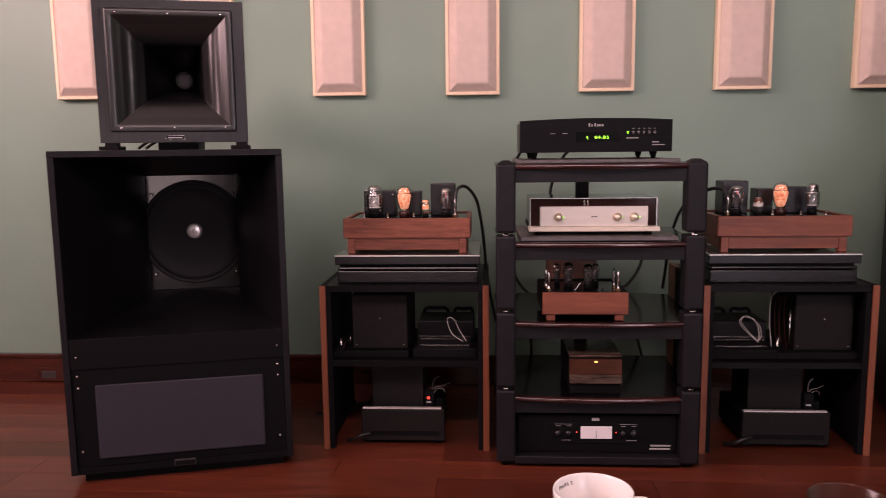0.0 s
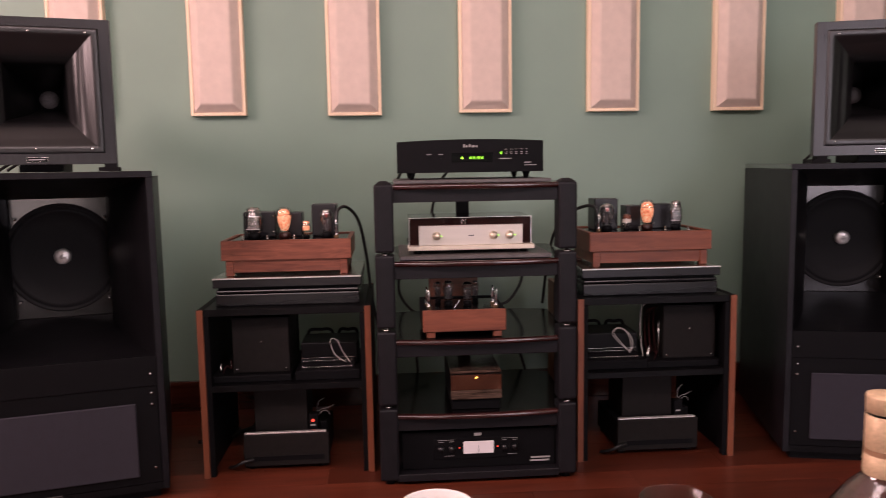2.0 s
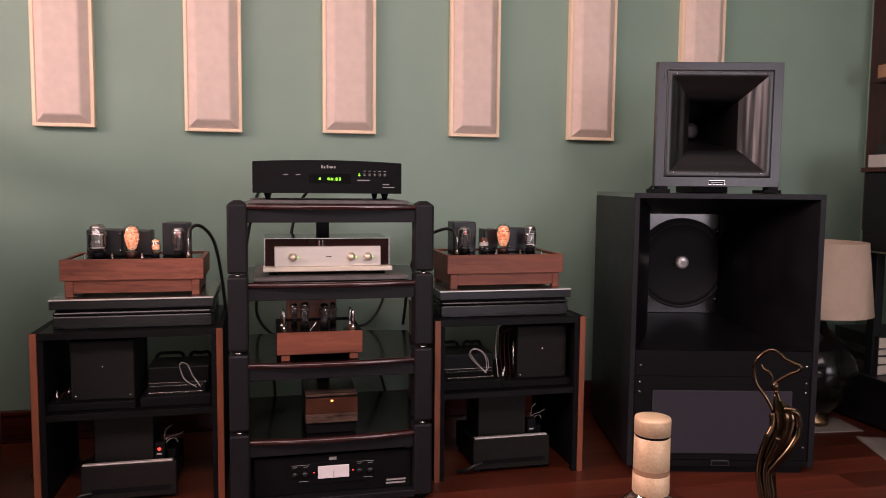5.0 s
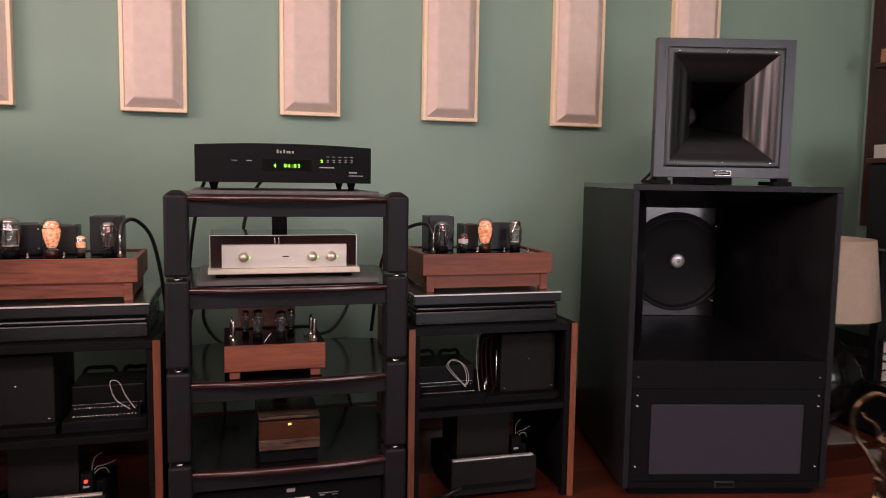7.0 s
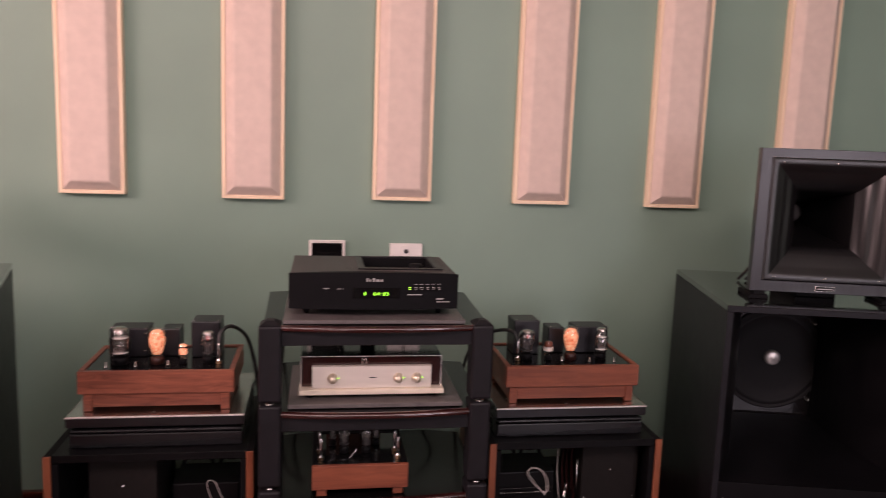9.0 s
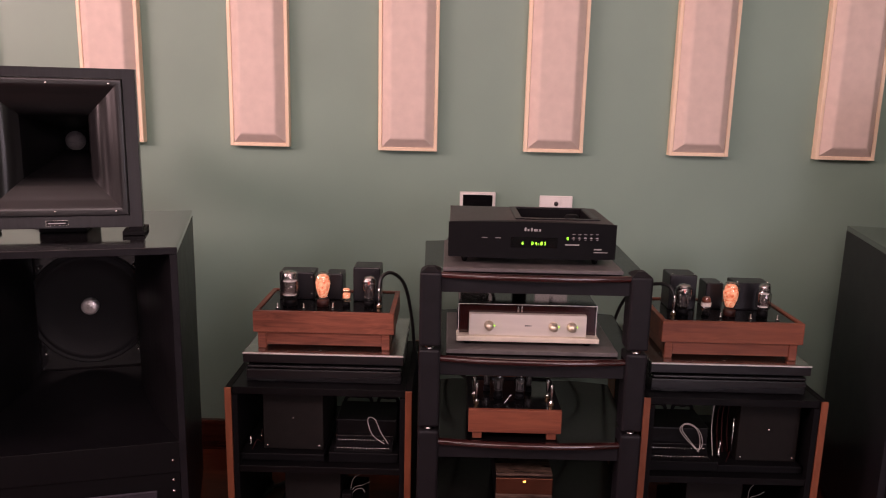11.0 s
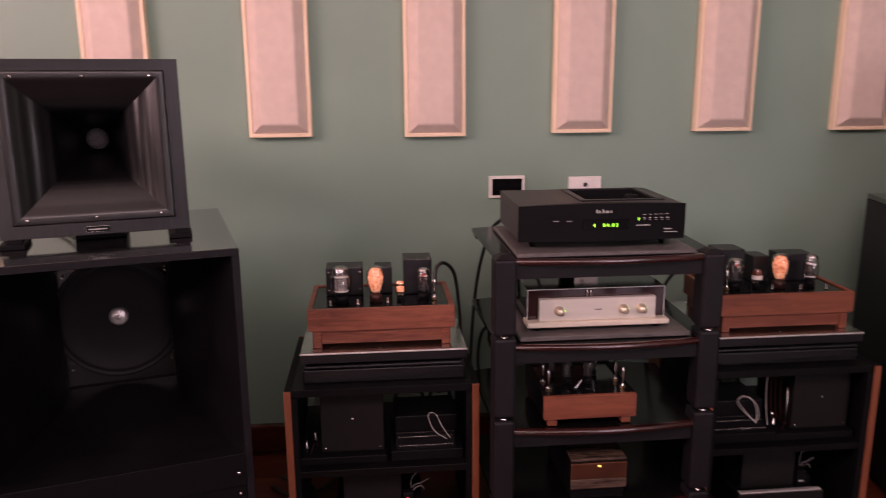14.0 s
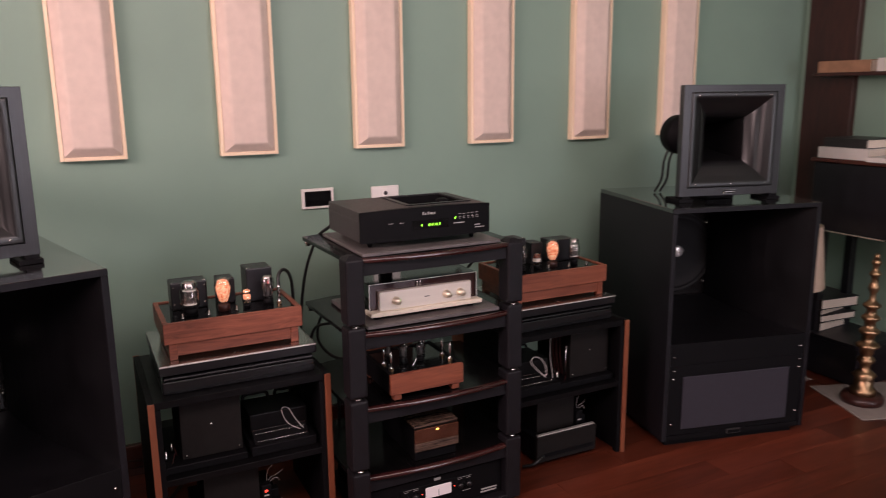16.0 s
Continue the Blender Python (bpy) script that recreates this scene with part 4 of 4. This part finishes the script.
for x0 in (0.110, 0.305):
    part("legend_bar", bx(x0, x0 + 0.052, -0.0044, -0.0034, 0.0905, 0.0915), LEGEND, fp)
    for k in range(2):
        part("legend_bar", bx(x0 + 0.003 + 0.032 * k, x0 + 0.017 + 0.032 * k, -0.0044, -0.0034, 0.0845, 0.0858), LEGEND, fp)
        x = x0 + 0.010 + 0.032 * k
        part("knob", lathe(B(), [(0, 0), (0.010, 0), (0.009, 0.012), (0, 0.013)], 18, m=Matrix.Translation((x, -0.003, 0.064)) @ pose(0, 0, 0, 90)), SLABBLACK, fp)
    part("legend_bar", bx(x0 + 0.02, x0 + 0.05, -0.0044, -0.0034, 0.040, 0.0412), LEGEND, fp)
part("maker_mark", bx(0.222, 0.244, -0.0012, 0.0, 0.101, 0.110), LEGEND, fp)
for k, (a, b) in enumerate(((0.398, 0.458), (0.396, 0.456))):
    part("script_bar", bx(a, b, -0.0012, 0.0, 0.022 - 0.010 * k, 0.027 - 0.010 * k), LEGEND, fp)

# ---------- in the cabinets ----------


def supply(x, y, wired=False):
    """A tall black crackle-painted box on a wider base plate."""
    t = thing("power_supply", pose(x, y, 0.2925), "black crackle-painted power supply box on a base plate", "power supply", "power supplies")
    part("base_plate", bx(0, 0.247, 0, 0.30, 0, 0.022, 0.002), MATTE, t)
    a = 0.062
    c = part("cover", bx(a, a + 0.178, 0.03, 0.24, 0.0225, 0.200, 0.003, 2), CRACKLE, t)
    part("seam", bx(a - 0.001, a + 0.179, 0.029, 0.241, 0.196, 0.2015, 0.001), MATTE, c)
    for p, q in ((0.089, 0.10), (0.012, 0.012), (0.166, 0.012)):
        part("screw", cyl(B(), (a + p, 0.030, 0.0225 + q), (a + p, 0.027, 0.0225 + q), 0.0042, 0.003, 8), STEEL, c)
    s = 0.03
    for k in range(2):
        part("terminal", lathe(B(), [(0, 0), (0.005, 0), (0.005, 0.012), (0.003, 0.014), (0.003, 0.03), (0, 0.03)], 10, at=(s - 0.012 + 0.022 * k, 0.05 + 0.05 * k, 0.022)), STEEL, t)
    part("rear_cover", bx(a + 0.03, a + 0.178, 0.246, 0.298, 0.0225, 0.212, 0.003), MATTE, t, "matt black rear cover")
    part("top_wire", tube(B(), [(a + 0.06, 0.10, 0.2012), (a + 0.09, 0.08, 0.206), (a + 0.13, 0.10, 0.205), (a + 0.15, 0.16, 0.2014)], 0.0010), WHITECABLE, c, "thin pale wire")
    if wired:
        for k, dx in enumerate((0.0, 0.014, 0.030)):
            part("lead", tube(B(), [(s - 0.012 + dx, 0.06, 0.035), (s - 0.016 + dx, 0.07, 0.10), (s - 0.012 + dx, 0.08, 0.165 + 0.006 * k), (s + 0.012 + dx, 0.09, 0.182 + 0.004 * k), (a + 0.02, 0.10, 0.186)], 0.0017), REDLEAD, t, "dark red lead")
        part("threaded_rod", cyl(B(), (a - 0.010, 0.045, 0.022), (a - 0.010, 0.045, 0.150), 0.0024, None, 8), STEEL, t, "thin steel rod")
    part("lead", tube(B(), [(s, 0.02, 0.024), (s + 0.012, 0.03, 0.05), (s + 0.02, 0.06, 0.03), (s + 0.012, 0.09, 0.055)], 0.0012), REDLEAD, t)
    return t


def step_up(x, y, slim=False):
    """A low black box with two rows of terminals and a loop of wire."""
    t = thing("terminal_box", pose(x, y, 0.2925), "low black box with two rows of metal terminals", "terminal box", "terminal boxes")
    part("base", bx(0, 0.205, 0, 0.22, 0, 0.030, 0.002), MATTE, t)
    part("cover", bx(0.012, 0.195, 0.07, 0.21, 0.0305, 0.105, 0.004, 2), CABBLACK, t)
    bm = B()
    v = [bm.verts.new(p) for p in ((0.015, 0.012, 0.0305), (0.185, 0.012, 0.0305), (0.185, 0.066, 0.0305), (0.015, 0.066, 0.0305), (0.015, 0.060, 0.056), (0.185, 0.060, 0.056))]
    for q in ((0, 1, 5, 4), (1, 2, 5), (0, 4, 3), (4, 5, 2, 3), (0, 3, 2, 1)):
        bm.faces.new([v[i] for i in q])
    strip = part("terminal_strip", bm, MATTE, t)
    for r in range(2):
        for k in range(17):
            p = (0.025 + 0.0094 * k, 0.020 + 0.026 * r, 0.0345 + 0.0138 * r)
            part("terminal", cyl(B(), p, (p[0], p[1] - 0.004, p[2] + 0.005), 0.0030, 0.0025, 6), STEEL, strip)
    part("rail", bx(0.014, 0.186, 0.0600, 0.0625, 0.0563, 0.0578), STEEL, strip, "thin metal rail")
    for x0, x1, top in ((0.02, 0.105, 0.117), (0.125, 0.19, 0.114)):
        part("rear_cable", tube(B(), [(x0, 0.20, 0.060), (x0 + 0.004, 0.216, 0.112), ((x0 + x1) / 2, 0.218, top), (x1 - 0.004, 0.216, 0.112), (x1, 0.21, 0.060)], 0.0055), MATTE, t, "black cable arching behind the cover")
    for s in ((0,) if slim else (0, 0.006)):
        pts = [(0.158, 0.03, 0.047), (0.128 - s, 0.04, 0.080), (0.108 - s, 0.05, 0.108), (0.116, 0.05, 0.124 + s * 0.5), (0.142, 0.05, 0.118 + s * 0.5), (0.158 + s, 0.045, 0.096), (0.160 + s, 0.035, 0.065), (0.152, 0.03, 0.048)]
        if slim:
            pts = [(0.160, 0.03, 0.047), (0.125, 0.040, 0.070), (0.110, 0.050, 0.105), (0.114, 0.050, 0.121), (0.132, 0.05, 0.114), (0.148, 0.04, 0.082), (0.172, 0.03, 0.048)]
        part("wire_loop", tube(B(), pts, 0.0011), WHITECABLE, t, "pale looped wire")
    return t


def floor_unit(x, y, lamp):
    t = thing("floor_power_supply", pose(x, y, 0), "black power supply with a bright edge on the floor", "power supply", "floor power supplies")
    part("front_panel", bx(0, 0.272, 0, 0.02, 0.012, 0.118, 0.003), CRACKLE, t)
    part("slot", bx(0.03, 0.255, -0.0008, 0.004, 0.030, 0.046, 0.0003), MATTE, t)
    part("body", bx(0.006, 0.266, 0.0205, 0.26, 0.012, 0.105, 0.002), MATTE, t)
    part("bright_edge", bx(0.004, 0.262, 0.001, 0.016, 0.1185, 0.1235, 0.001), CAPMETAL, t, "bright metal edge")
    part("transformer_cover", bx(0.03, 0.200, 0.05, 0.21, 0.1055, 0.262, 0.003, 2), CRACKLE, t)
    for a in (0.02, 0.25):
        for b in (0.03, 0.23):
            part("foot", cyl(B(), (a, b, 0), (a, b, 0.012), 0.012, None, 10), RUBBER, t)
    m = part("mains_switch", bx(0.205, 0.235, 0.04, 0.07, 0.1055, 0.165, 0.002), MATTE, t)
    if lamp:
        part("lamp", cyl(B(), (0.218, 0.0395, 0.145), (0.218, 0.0365, 0.145), 0.0055, 0.004, 12), REDLED, m, "red glowing lamp")
    part("legend_bar", bx(0.211, 0.226, 0.0382, 0.0395, 0.128, 0.133), LEGEND, m)
    for k, pts in enumerate(([(0.228, 0.07, 0.160), (0.230, 0.075, 0.180), (0.236, 0.08, 0.196), (0.252, 0.09, 0.204)], [(0.23, 0.07, 0.155), (0.24, 0.075, 0.170), (0.26, 0.08, 0.173), (0.285, 0.09, 0.180)],
                             [(0.232, 0.07, 0.150), (0.245, 0.07, 0.165), (0.262, 0.075, 0.165), (0.270, 0.08, 0.150)])):
        part("lead", tube(B(), pts, 0.0010), WHITECABLE, t)
    part("terminal_block", bx(0.238, 0.262, 0.06, 0.09, 0.1055, 0.135, 0.002), MATTE, t)
    part("mains_lead", tube(B(), [(0.03, 0.0, 0.036), (0.0, -0.012, 0.034), (-0.025, -0.008, 0.02), (-0.05, 0.02, 0.006)], 0.006), RUBBER, t)
    return t


supply(-0.500, 2.345)
step_up(-0.240, 2.345, True)
floor_unit(-0.413, 2.35, True)
step_up(0.697, 2.345)
supply(0.902, 2.345, True)
floor_unit(0.806, 2.35, False)
solid("pale_cable", tube(B(), [(0.905, 2.40, 0.315), (0.898, 2.41, 0.40), (0.905, 2.42, 0.475), (0.94, 2.44, 0.492), (1.02, 2.46, 0.494)], 0.0014), WHITECABLE, "thin pale wire beside the power supply", "cable")

# loose cables behind the rack
for pts in ([(0.13, 2.60, 0.60), (0.07, 2.68, 0.56), (0.06, 2.72, 0.42), (0.10, 2.72, 0.32), (0.20, 2.70, 0.28)],
            [(0.19, 2.62, 0.64), (0.12, 2.70, 0.62), (0.10, 2.74, 0.50), (0.17, 2.72, 0.42), (0.28, 2.70, 0.44)],
            [(0.40, 2.62, 0.60), (0.50, 2.70, 0.63), (0.555, 2.72, 0.56), (0.50, 2.72, 0.46), (0.40, 2.70, 0.45)],
            [(0.42, 2.66, 0.44), (0.50, 2.70, 0.36), (0.56, 2.74, 0.22), (0.60, 2.76, 0.03)],
            [(0.13, 2.69, 0.42), (0.16, 2.71, 0.22), (0.14, 2.74, 0.03)],
            [(0.115, 2.57, 0.95), (0.09, 2.68, 0.88), (0.06, 2.76, 0.70), (0.04, 2.78, 0.40), (0.03, 2.80, 0.02)],
            [(0.28, 2.57, 0.955), (0.25, 2.66, 0.90), (0.22, 2.68, 0.78), (0.26, 2.66, 0.70)]):
    solid("loose_cable", tube(B(), pts, 0.0055), RUBBER, "black cable hanging behind the rack", "cable", group="cables behind the rack")
for pts in ([(-0.62, 2.80, 0.012), (-0.50, 2.72, 0.012), (-0.52, 2.62, 0.012), (-0.62, 2.60, 0.012)], [(-0.64, 2.74, 0.012), (-0.56, 2.66, 0.014), (-0.48, 2.70, 0.012), (-0.40, 2.82, 0.012)]):
    solid("floor_cable", tube(B(), pts, 0.007), RUBBER, "black mains cable lying on the floor", "cable", group="cables on the floor")
t = thing("floor_socket", pose(-1.895, Y1 - 0.019, 0.006), "dark grey socket set in the red baseboard", "wall socket")
part("plate", bx(0, 0.115, -0.006, 0, 0, 0.058, 0.002), REDWOOD, t, "polished red wooden plate")
part("insert", bx(0.02, 0.08, -0.008, -0.0062, 0.012, 0.043, 0.001), ANODISED, t)

# ---------- low table by the seat ----------
TZ = 0.48
t = thing("coffee_table", pose(-0.35, 0.28, 0), "dark wooden coffee table before the seat", "coffee table")
part("tabletop", bx(0, 1.40, 0, 0.68, TZ - 0.035, TZ, 0.004, 2), DARKSHELF, t)
for x in (0.04, 1.31):
    for y in (0.04, 0.59):
        part("leg", bx(x, x + 0.05, y, y + 0.05, 0, TZ - 0.0355, 0.003), DARKSHELF, t)

t = thing("mug", pose(0.119, 0.822, TZ), "white china mug with dark lettering inside the rim", "mug")
part("bowl", lathe(B(), [(0, 0.006), (0.030, 0.006), (0.034, 0), (0.038, 0.004), (0.042, 0.05), (0.0455, 0.090), (0.0445, 0.0915), (0.0425, 0.0895), (0.039, 0.05), (0.034, 0.010), (0, 0.010)], 40), CHINA, t)
part("handle", tube(B(), [(0.043, -0.004, 0.080), (0.062, -0.006, 0.078), (0.070, -0.006, 0.055), (0.058, -0.005, 0.030), (0.0385, -0.004, 0.026)], 0.0055), CHINA, t)
for k, ch in enumerate("PARIS"):
    a = radians(150 - 7.2 * k)
    lettering("letter", ch, 0.0060, pose(0.0412 * math.cos(a), 0.0412 * math.sin(a), 0.080, 90, 0, math.degrees(a) - 90), INK, t)

t = thing("tumbler", pose(0.418, 0.852, TZ), "empty clear glass tumbler on the table", "glass")
part("glass_wall", lathe(B(), [(0, 0.0), (0.032, 0.0), (0.034, 0.004), (0.0455, 0.069), (0.0445, 0.070), (0.0435, 0.069), (0.032, 0.012), (0, 0.012)], 40), TUMBLERGLASS, t)

t = thing("bottle", pose(0.4085, 0.46, TZ), "clear glass bottle with a gold foil neck", "bottle")
part("glass_body", lathe(B(), [(0, 0.0), (0.038, 0.0), (0.041, 0.005), (0.041, 0.200), (0.039, 0.222), (0.033, 0.243), (0.023, 0.257), (0.0155, 0.2645), (0.0128, 0.2675), (0.0126, 0.272), (0, 0.272)], 48), GLASS, t)
neck = part("foil_sleeve", lathe(B(), [(0.0129, 0.2680), (0.0134, 0.2695), (0.0132, 0.2825), (0.0128, 0.2829), (0.0128, 0.2863), (0.0130, 0.2867), (0.0129, 0.3095), (0.0123, 0.3101)], 48), FOIL, t, "fine-textured gold foil sleeve")
part("paper_band", lathe(B(), [(0.0130, 0.2827), (0.0130, 0.2865)], 48), COVERTAN, neck, "brown paper band")
part("seal_band", lathe(B(), [(0.0122, 0.3097), (0.0122, 0.3119)], 48), MATTE, neck, "dark gap under the cap")
part("cap", lathe(B(), [(0.0122, 0.3117), (0.0130, 0.3122), (0.0131, 0.3225), (0.0127, 0.3240), (0.0059, 0.3247), (0, 0.3248)], 48), FOIL, t, "gold cap")

# abstract bronze figurine: a slender twisting stem under one open loop
bm = B()
FS = 0.000313


def at(u, v, d=0.0):
    """Steps across and down from the loop's crown, and towards the back."""
    return Vector(((u - 230) * FS, d, 0.2655 - (v - 97) * FS))


rings = []
for v, u, half in ((300, 224, 13), (335, 226, 17), (365, 246, 38), (400, 270, 62), (440, 276, 63), (480, 272, 62), (530, 250, 74), (590, 222, 68), (650, 203, 50), (710, 191, 46), (800, 202, 46), (880, 216, 38), (946, 222, 42)):
    rings.append([bm.verts.new(at(u + half * math.cos(a), v) + Vector((0, 0.55 * half * FS * math.sin(a), 0))) for a in (2 * math.pi * k / 20 for k in range(20))])
for p, q in zip(rings, rings[1:]):
    for k in range(20):
        bm.faces.new((p[k], p[(k + 1) % 20], q[(k + 1) % 20], q[k])).smooth = True
bm.faces.new(rings[0])
tube(bm, [at(212, 405), at(168, 335), at(122, 280), at(106, 235), at(102, 190), at(128, 140), at(180, 104), at(230, 116), at(262, 142), at(305, 160), at(338, 172), at(325, 195), at(288, 212), at(246, 240), at(215, 262)], 0.0030, 10)
tube(bm, [at(140, 178), at(150, 198), at(182, 212), at(196, 236), at(198, 262)], 0.0022, 8)
lathe(bm, [(0, -0.0075), (0.0052, -0.005), (0.0068, 0), (0.0052, 0.007), (0, 0.0095)], 16, at=at(214, 282))
tube(bm, [at(222, 300), at(226, 318), at(240, 350), at(262, 385)], 0.0042, 10)
tube(bm, [at(262, 384, -0.006), at(320, 392, -0.006), at(340, 440, -0.004), at(335, 505, -0.006), at(290, 585, -0.010), at(228, 668, -0.010), at(206, 706, -0.009), at(222, 800, -0.009), at(236, 940, -0.008)], 0.0058, 10)
tube(bm, [at(206, 410, -0.004), at(210, 470, -0.006), at(184, 530, -0.010), at(158, 620, -0.008), at(150, 710, -0.006), at(168, 810, -0.006), at(198, 940, -0.006)], 0.0056, 10)
tube(bm, [at(240, 520, -0.014), at(214, 585, -0.013), at(186, 660, -0.011), at(184, 730, -0.010), at(200, 830, -0.010), at(214, 940, -0.008)], 0.0048, 10)
lathe(bm, [(0, 0), (0.034, 0), (0.034, 0.009), (0.030, 0.012), (0.014, 0.016), (0, 0.016)], 28)
solid("figurine", bm, BRONZE, "slender polished bronze figurine with a looped top", "figurine", m=pose(0.864, 0.915, TZ, 0, 0, -35) @ Matrix.Diagonal((0.85, 0.85, 0.965, 1)))

# ---------- the corner by the bookshelf ----------
solid("lamp_mat", bx(-0.13, 0.13, -0.10, 0.10, 0, 0.005, 0.002), MARBLE, "pale thin mat under the black lamp", "mat", m=pose(2.345, 2.575, 0, 0, 0, -6))
t = thing("table_lamp", pose(2.335, 2.60, 0.0055), "black ceramic lamp with a pale linen shade on the floor", "lamp")
part("base", lathe(B(), [(0, 0), (0.062, 0), (0.062, 0.022), (0.050, 0.030), (0.048, 0.042), (0, 0.042)], 32), BRASS, t, "brass foot")
part("body", lathe(B(), [(0.045, 0.042), (0.085, 0.075), (0.132, 0.13), (0.158, 0.19), (0.163, 0.235), (0.150, 0.285), (0.115, 0.335), (0.070, 0.375), (0.042, 0.40), (0.036, 0.425), (0, 0.43)], 44), LAMPBLACK, t, "glossy black ceramic body")
part("stem", cyl(B(), (0, 0, 0.43), (0, 0, 0.60), 0.010), BRASS, t)
for k in range(3):
    a = radians(120 * k)
    part("shade_spoke", cyl(B(), (0, 0, 0.597), (0.186 * math.cos(a), 0.186 * math.sin(a), 0.597), 0.003, None, 6), BRASS, t)
part("shade", lathe(B(), [(0.204, 0.462), (0.174, 0.752), (0.172, 0.752), (0.202, 0.462)], 48), SHADE, t, "pale linen drum shade")

t = thing("candlestick", pose(2.425, 2.18, 0.0065), "tall turned brass candlestick on a dark round foot", "candlestick")
part("foot", lathe(B(), [(0, 0), (0.085, 0), (0.088, 0.02), (0.08, 0.035), (0, 0.035)], 36), DARKSHELF, t, "dark wooden foot")
prof = [(0, 0.035), (0.052, 0.036), (0.052, 0.06), (0.040, 0.066), (0.040, 0.10), (0.036, 0.105), (0.050, 0.125), (0.034, 0.14)]
z = 0.14
for k, (r, step) in enumerate(((0.034, 0.075), (0.046, 0.065), (0.040, 0.065), (0.036, 0.06), (0.034, 0.055), (0.020, 0.09), (0.022, 0.05), (0.018, 0.05))):
    prof += [(r * 0.62, z + step * 0.15), (r * 0.62, z + step * 0.45), (r, z + step * 0.62), (r * 1.08, z + step * 0.75), (r * 0.9, z + step * 0.88), (r * 0.62, z + step)]
    z += step
prof += [(0.012, z), (0.010, z + 0.02), (0, z + 0.03)]
part("stem", lathe(B(), prof, 32), BRASS, t, "turned brass stem")
solid("floor_mat", bx(-0.20, 0.24, -0.19, 0.19, 0, 0.006, 0.002), MARBLE, "pale thin mat under the candlestick", "mat", m=pose(2.50, 2.16, 0, 0, 0, -20))


def book(x, y, z, w, d, h, rz, cover, label):
    t = thing("book", pose(x, y, z, 0, 0, rz), label, "book", "books")
    part("page_block", bx(0.003, w - 0.004, 0.004, d - 0.004, 0.003, h - 0.003), PAPER, t)
    bm = B()
    box(bm, 0, w, 0, d, 0, 0.0028)
    box(bm, 0, w, 0, d, h - 0.0028, h)
    box(bm, 0, 0.003, 0, d, 0.0028, h - 0.0028)
    part("cover", bm, cover, t)
    return t


# wall shelf: an upright against the side wall with boards
t = thing("wall_bookshelf", pose(X1, 2.95, 0), "dark mahogany wall bookshelf with a tall upright", "bookshelf")
part("upright", bx(-0.04, -0.001, -0.28, 0, 0.78, 2.60, 0.003), DARKSHELF, t)
part("board", bx(-0.14, -0.0415, -1.25, -0.12, 1.437, 1.455, 0.003), DARKSHELF, t)
part("board", bx(-0.14, -0.0415, -1.25, -0.12, 1.90, 1.92, 0.003), DARKSHELF, t)
y = 2.82
for w, h, c in ((0.30, 0.055, COVERTAN), (0.26, 0.06, COVERWHITE), (0.28, 0.05, COVERTAN)):
    book(2.745, y - w, 1.4555, 0.09, w - 0.02, h, 0, c, "pale-paged book lying flat on the dark shelf")
    y -= w + 0.01
t = thing("side_cabinet", pose(2.545, 1.77, 0), "black side cabinet with a polished red-brown top", "cabinet")
part("body", bx(0, 0.30, 0, 0.85, 0.72, 1.040, 0.004), BLACK, t)
part("top", bx(-0.015, 0.31, -0.01, 0.86, 1.0405, 1.060, 0.004, 2), REDWOOD, t, "polished red-brown top")
part("bright_trim", bx(-0.002, 0.30, 0.02, 0.83, 0.712, 0.7195, 0.001), STEEL, t, "thin bright trim")
for x in (0.02, 0.24):
    for yy in (0.03, 0.78):
        part("leg", bx(x, x + 0.04, yy, yy + 0.04, 0, 0.7115, 0.002), BLACK, t)
book(2.555, 2.36, 1.0605, 0.24, 0.24, 0.05, 4, COVERWHITE, "pale thick book lying on the side cabinet")
book(2.565, 2.375, 1.1108, 0.22, 0.23, 0.042, -3, COVERDARK, "pale thick book lying on the side cabinet")
book(2.53, 2.08, 1.0605, 0.20, 0.25, 0.02, 8, COVERWHITE, "thin pale book lying on the side cabinet")
t = thing("low_shelf", pose(2.535, 2.30, 0), "low black shelf carrying a stack of books", "shelf")
part("top", bx(0, 0.32, 0, 0.60, 0.185, 0.205, 0.002), BLACK, t)
for a in (0, 0.58):
    part("side_panel", bx(0.002, 0.318, a, a + 0.02, 0, 0.1848), BLACK, t)
part("front_panel", bx(0.004, 0.02, 0.0205, 0.5795, 0.01, 0.1846), BLACK, t)
z = 0.205
for h, c, rz in ((0.045, COVERDARK, 5), (0.035, COVERDARK, -4), (0.03, COVERDARK, 8), (0.05, COVERDARK, -6)):
    book(2.575, 2.53, z + 0.0005, 0.24, 0.28, h, rz, c, "dark-covered book in a stack on the low shelf")
    z += h + 0.0005

# ---------- floorboards ----------
meshes = []
for length in (1.26, 0.93, 0.62):
    bm = bx(0, length - 0.0012, 0, 0.1192, -0.0115, 0)
    meshes.append((length, mesh_of("floorboard", bm, FLOORWOOD)))
rng = random.Random(4)
y = 0.30
while y < Y1 - 0.02:
    x, first = X0, True
    while x < X1 - 0.01:
        length, me = rng.choice(meshes)
        keep = min(1.0, (X1 - x) / length) * (rng.uniform(0.3, 1.0) if first else 1.0)
        ob = new("floorboard", me)
        ob.parent = floor
        ob.location, ob.scale = (x, y, 0), (keep, 1, 1)
        x, first = x + length * keep, False
    y += 0.12
bm = B()
y = 0.18
while y > Y0:
    x = X0
    while x < X1 - 0.01:
        length = min(rng.choice((1.26, 0.93, 0.62)), X1 - x)
        box(bm, x, x + length - 0.0012, y, y + 0.1192, -0.0115, 0)
        x += length
    y -= 0.12
far = part("floorboards", bm, FLOORWOOD, floor)
tagged(far, "", "", "", "stuff")
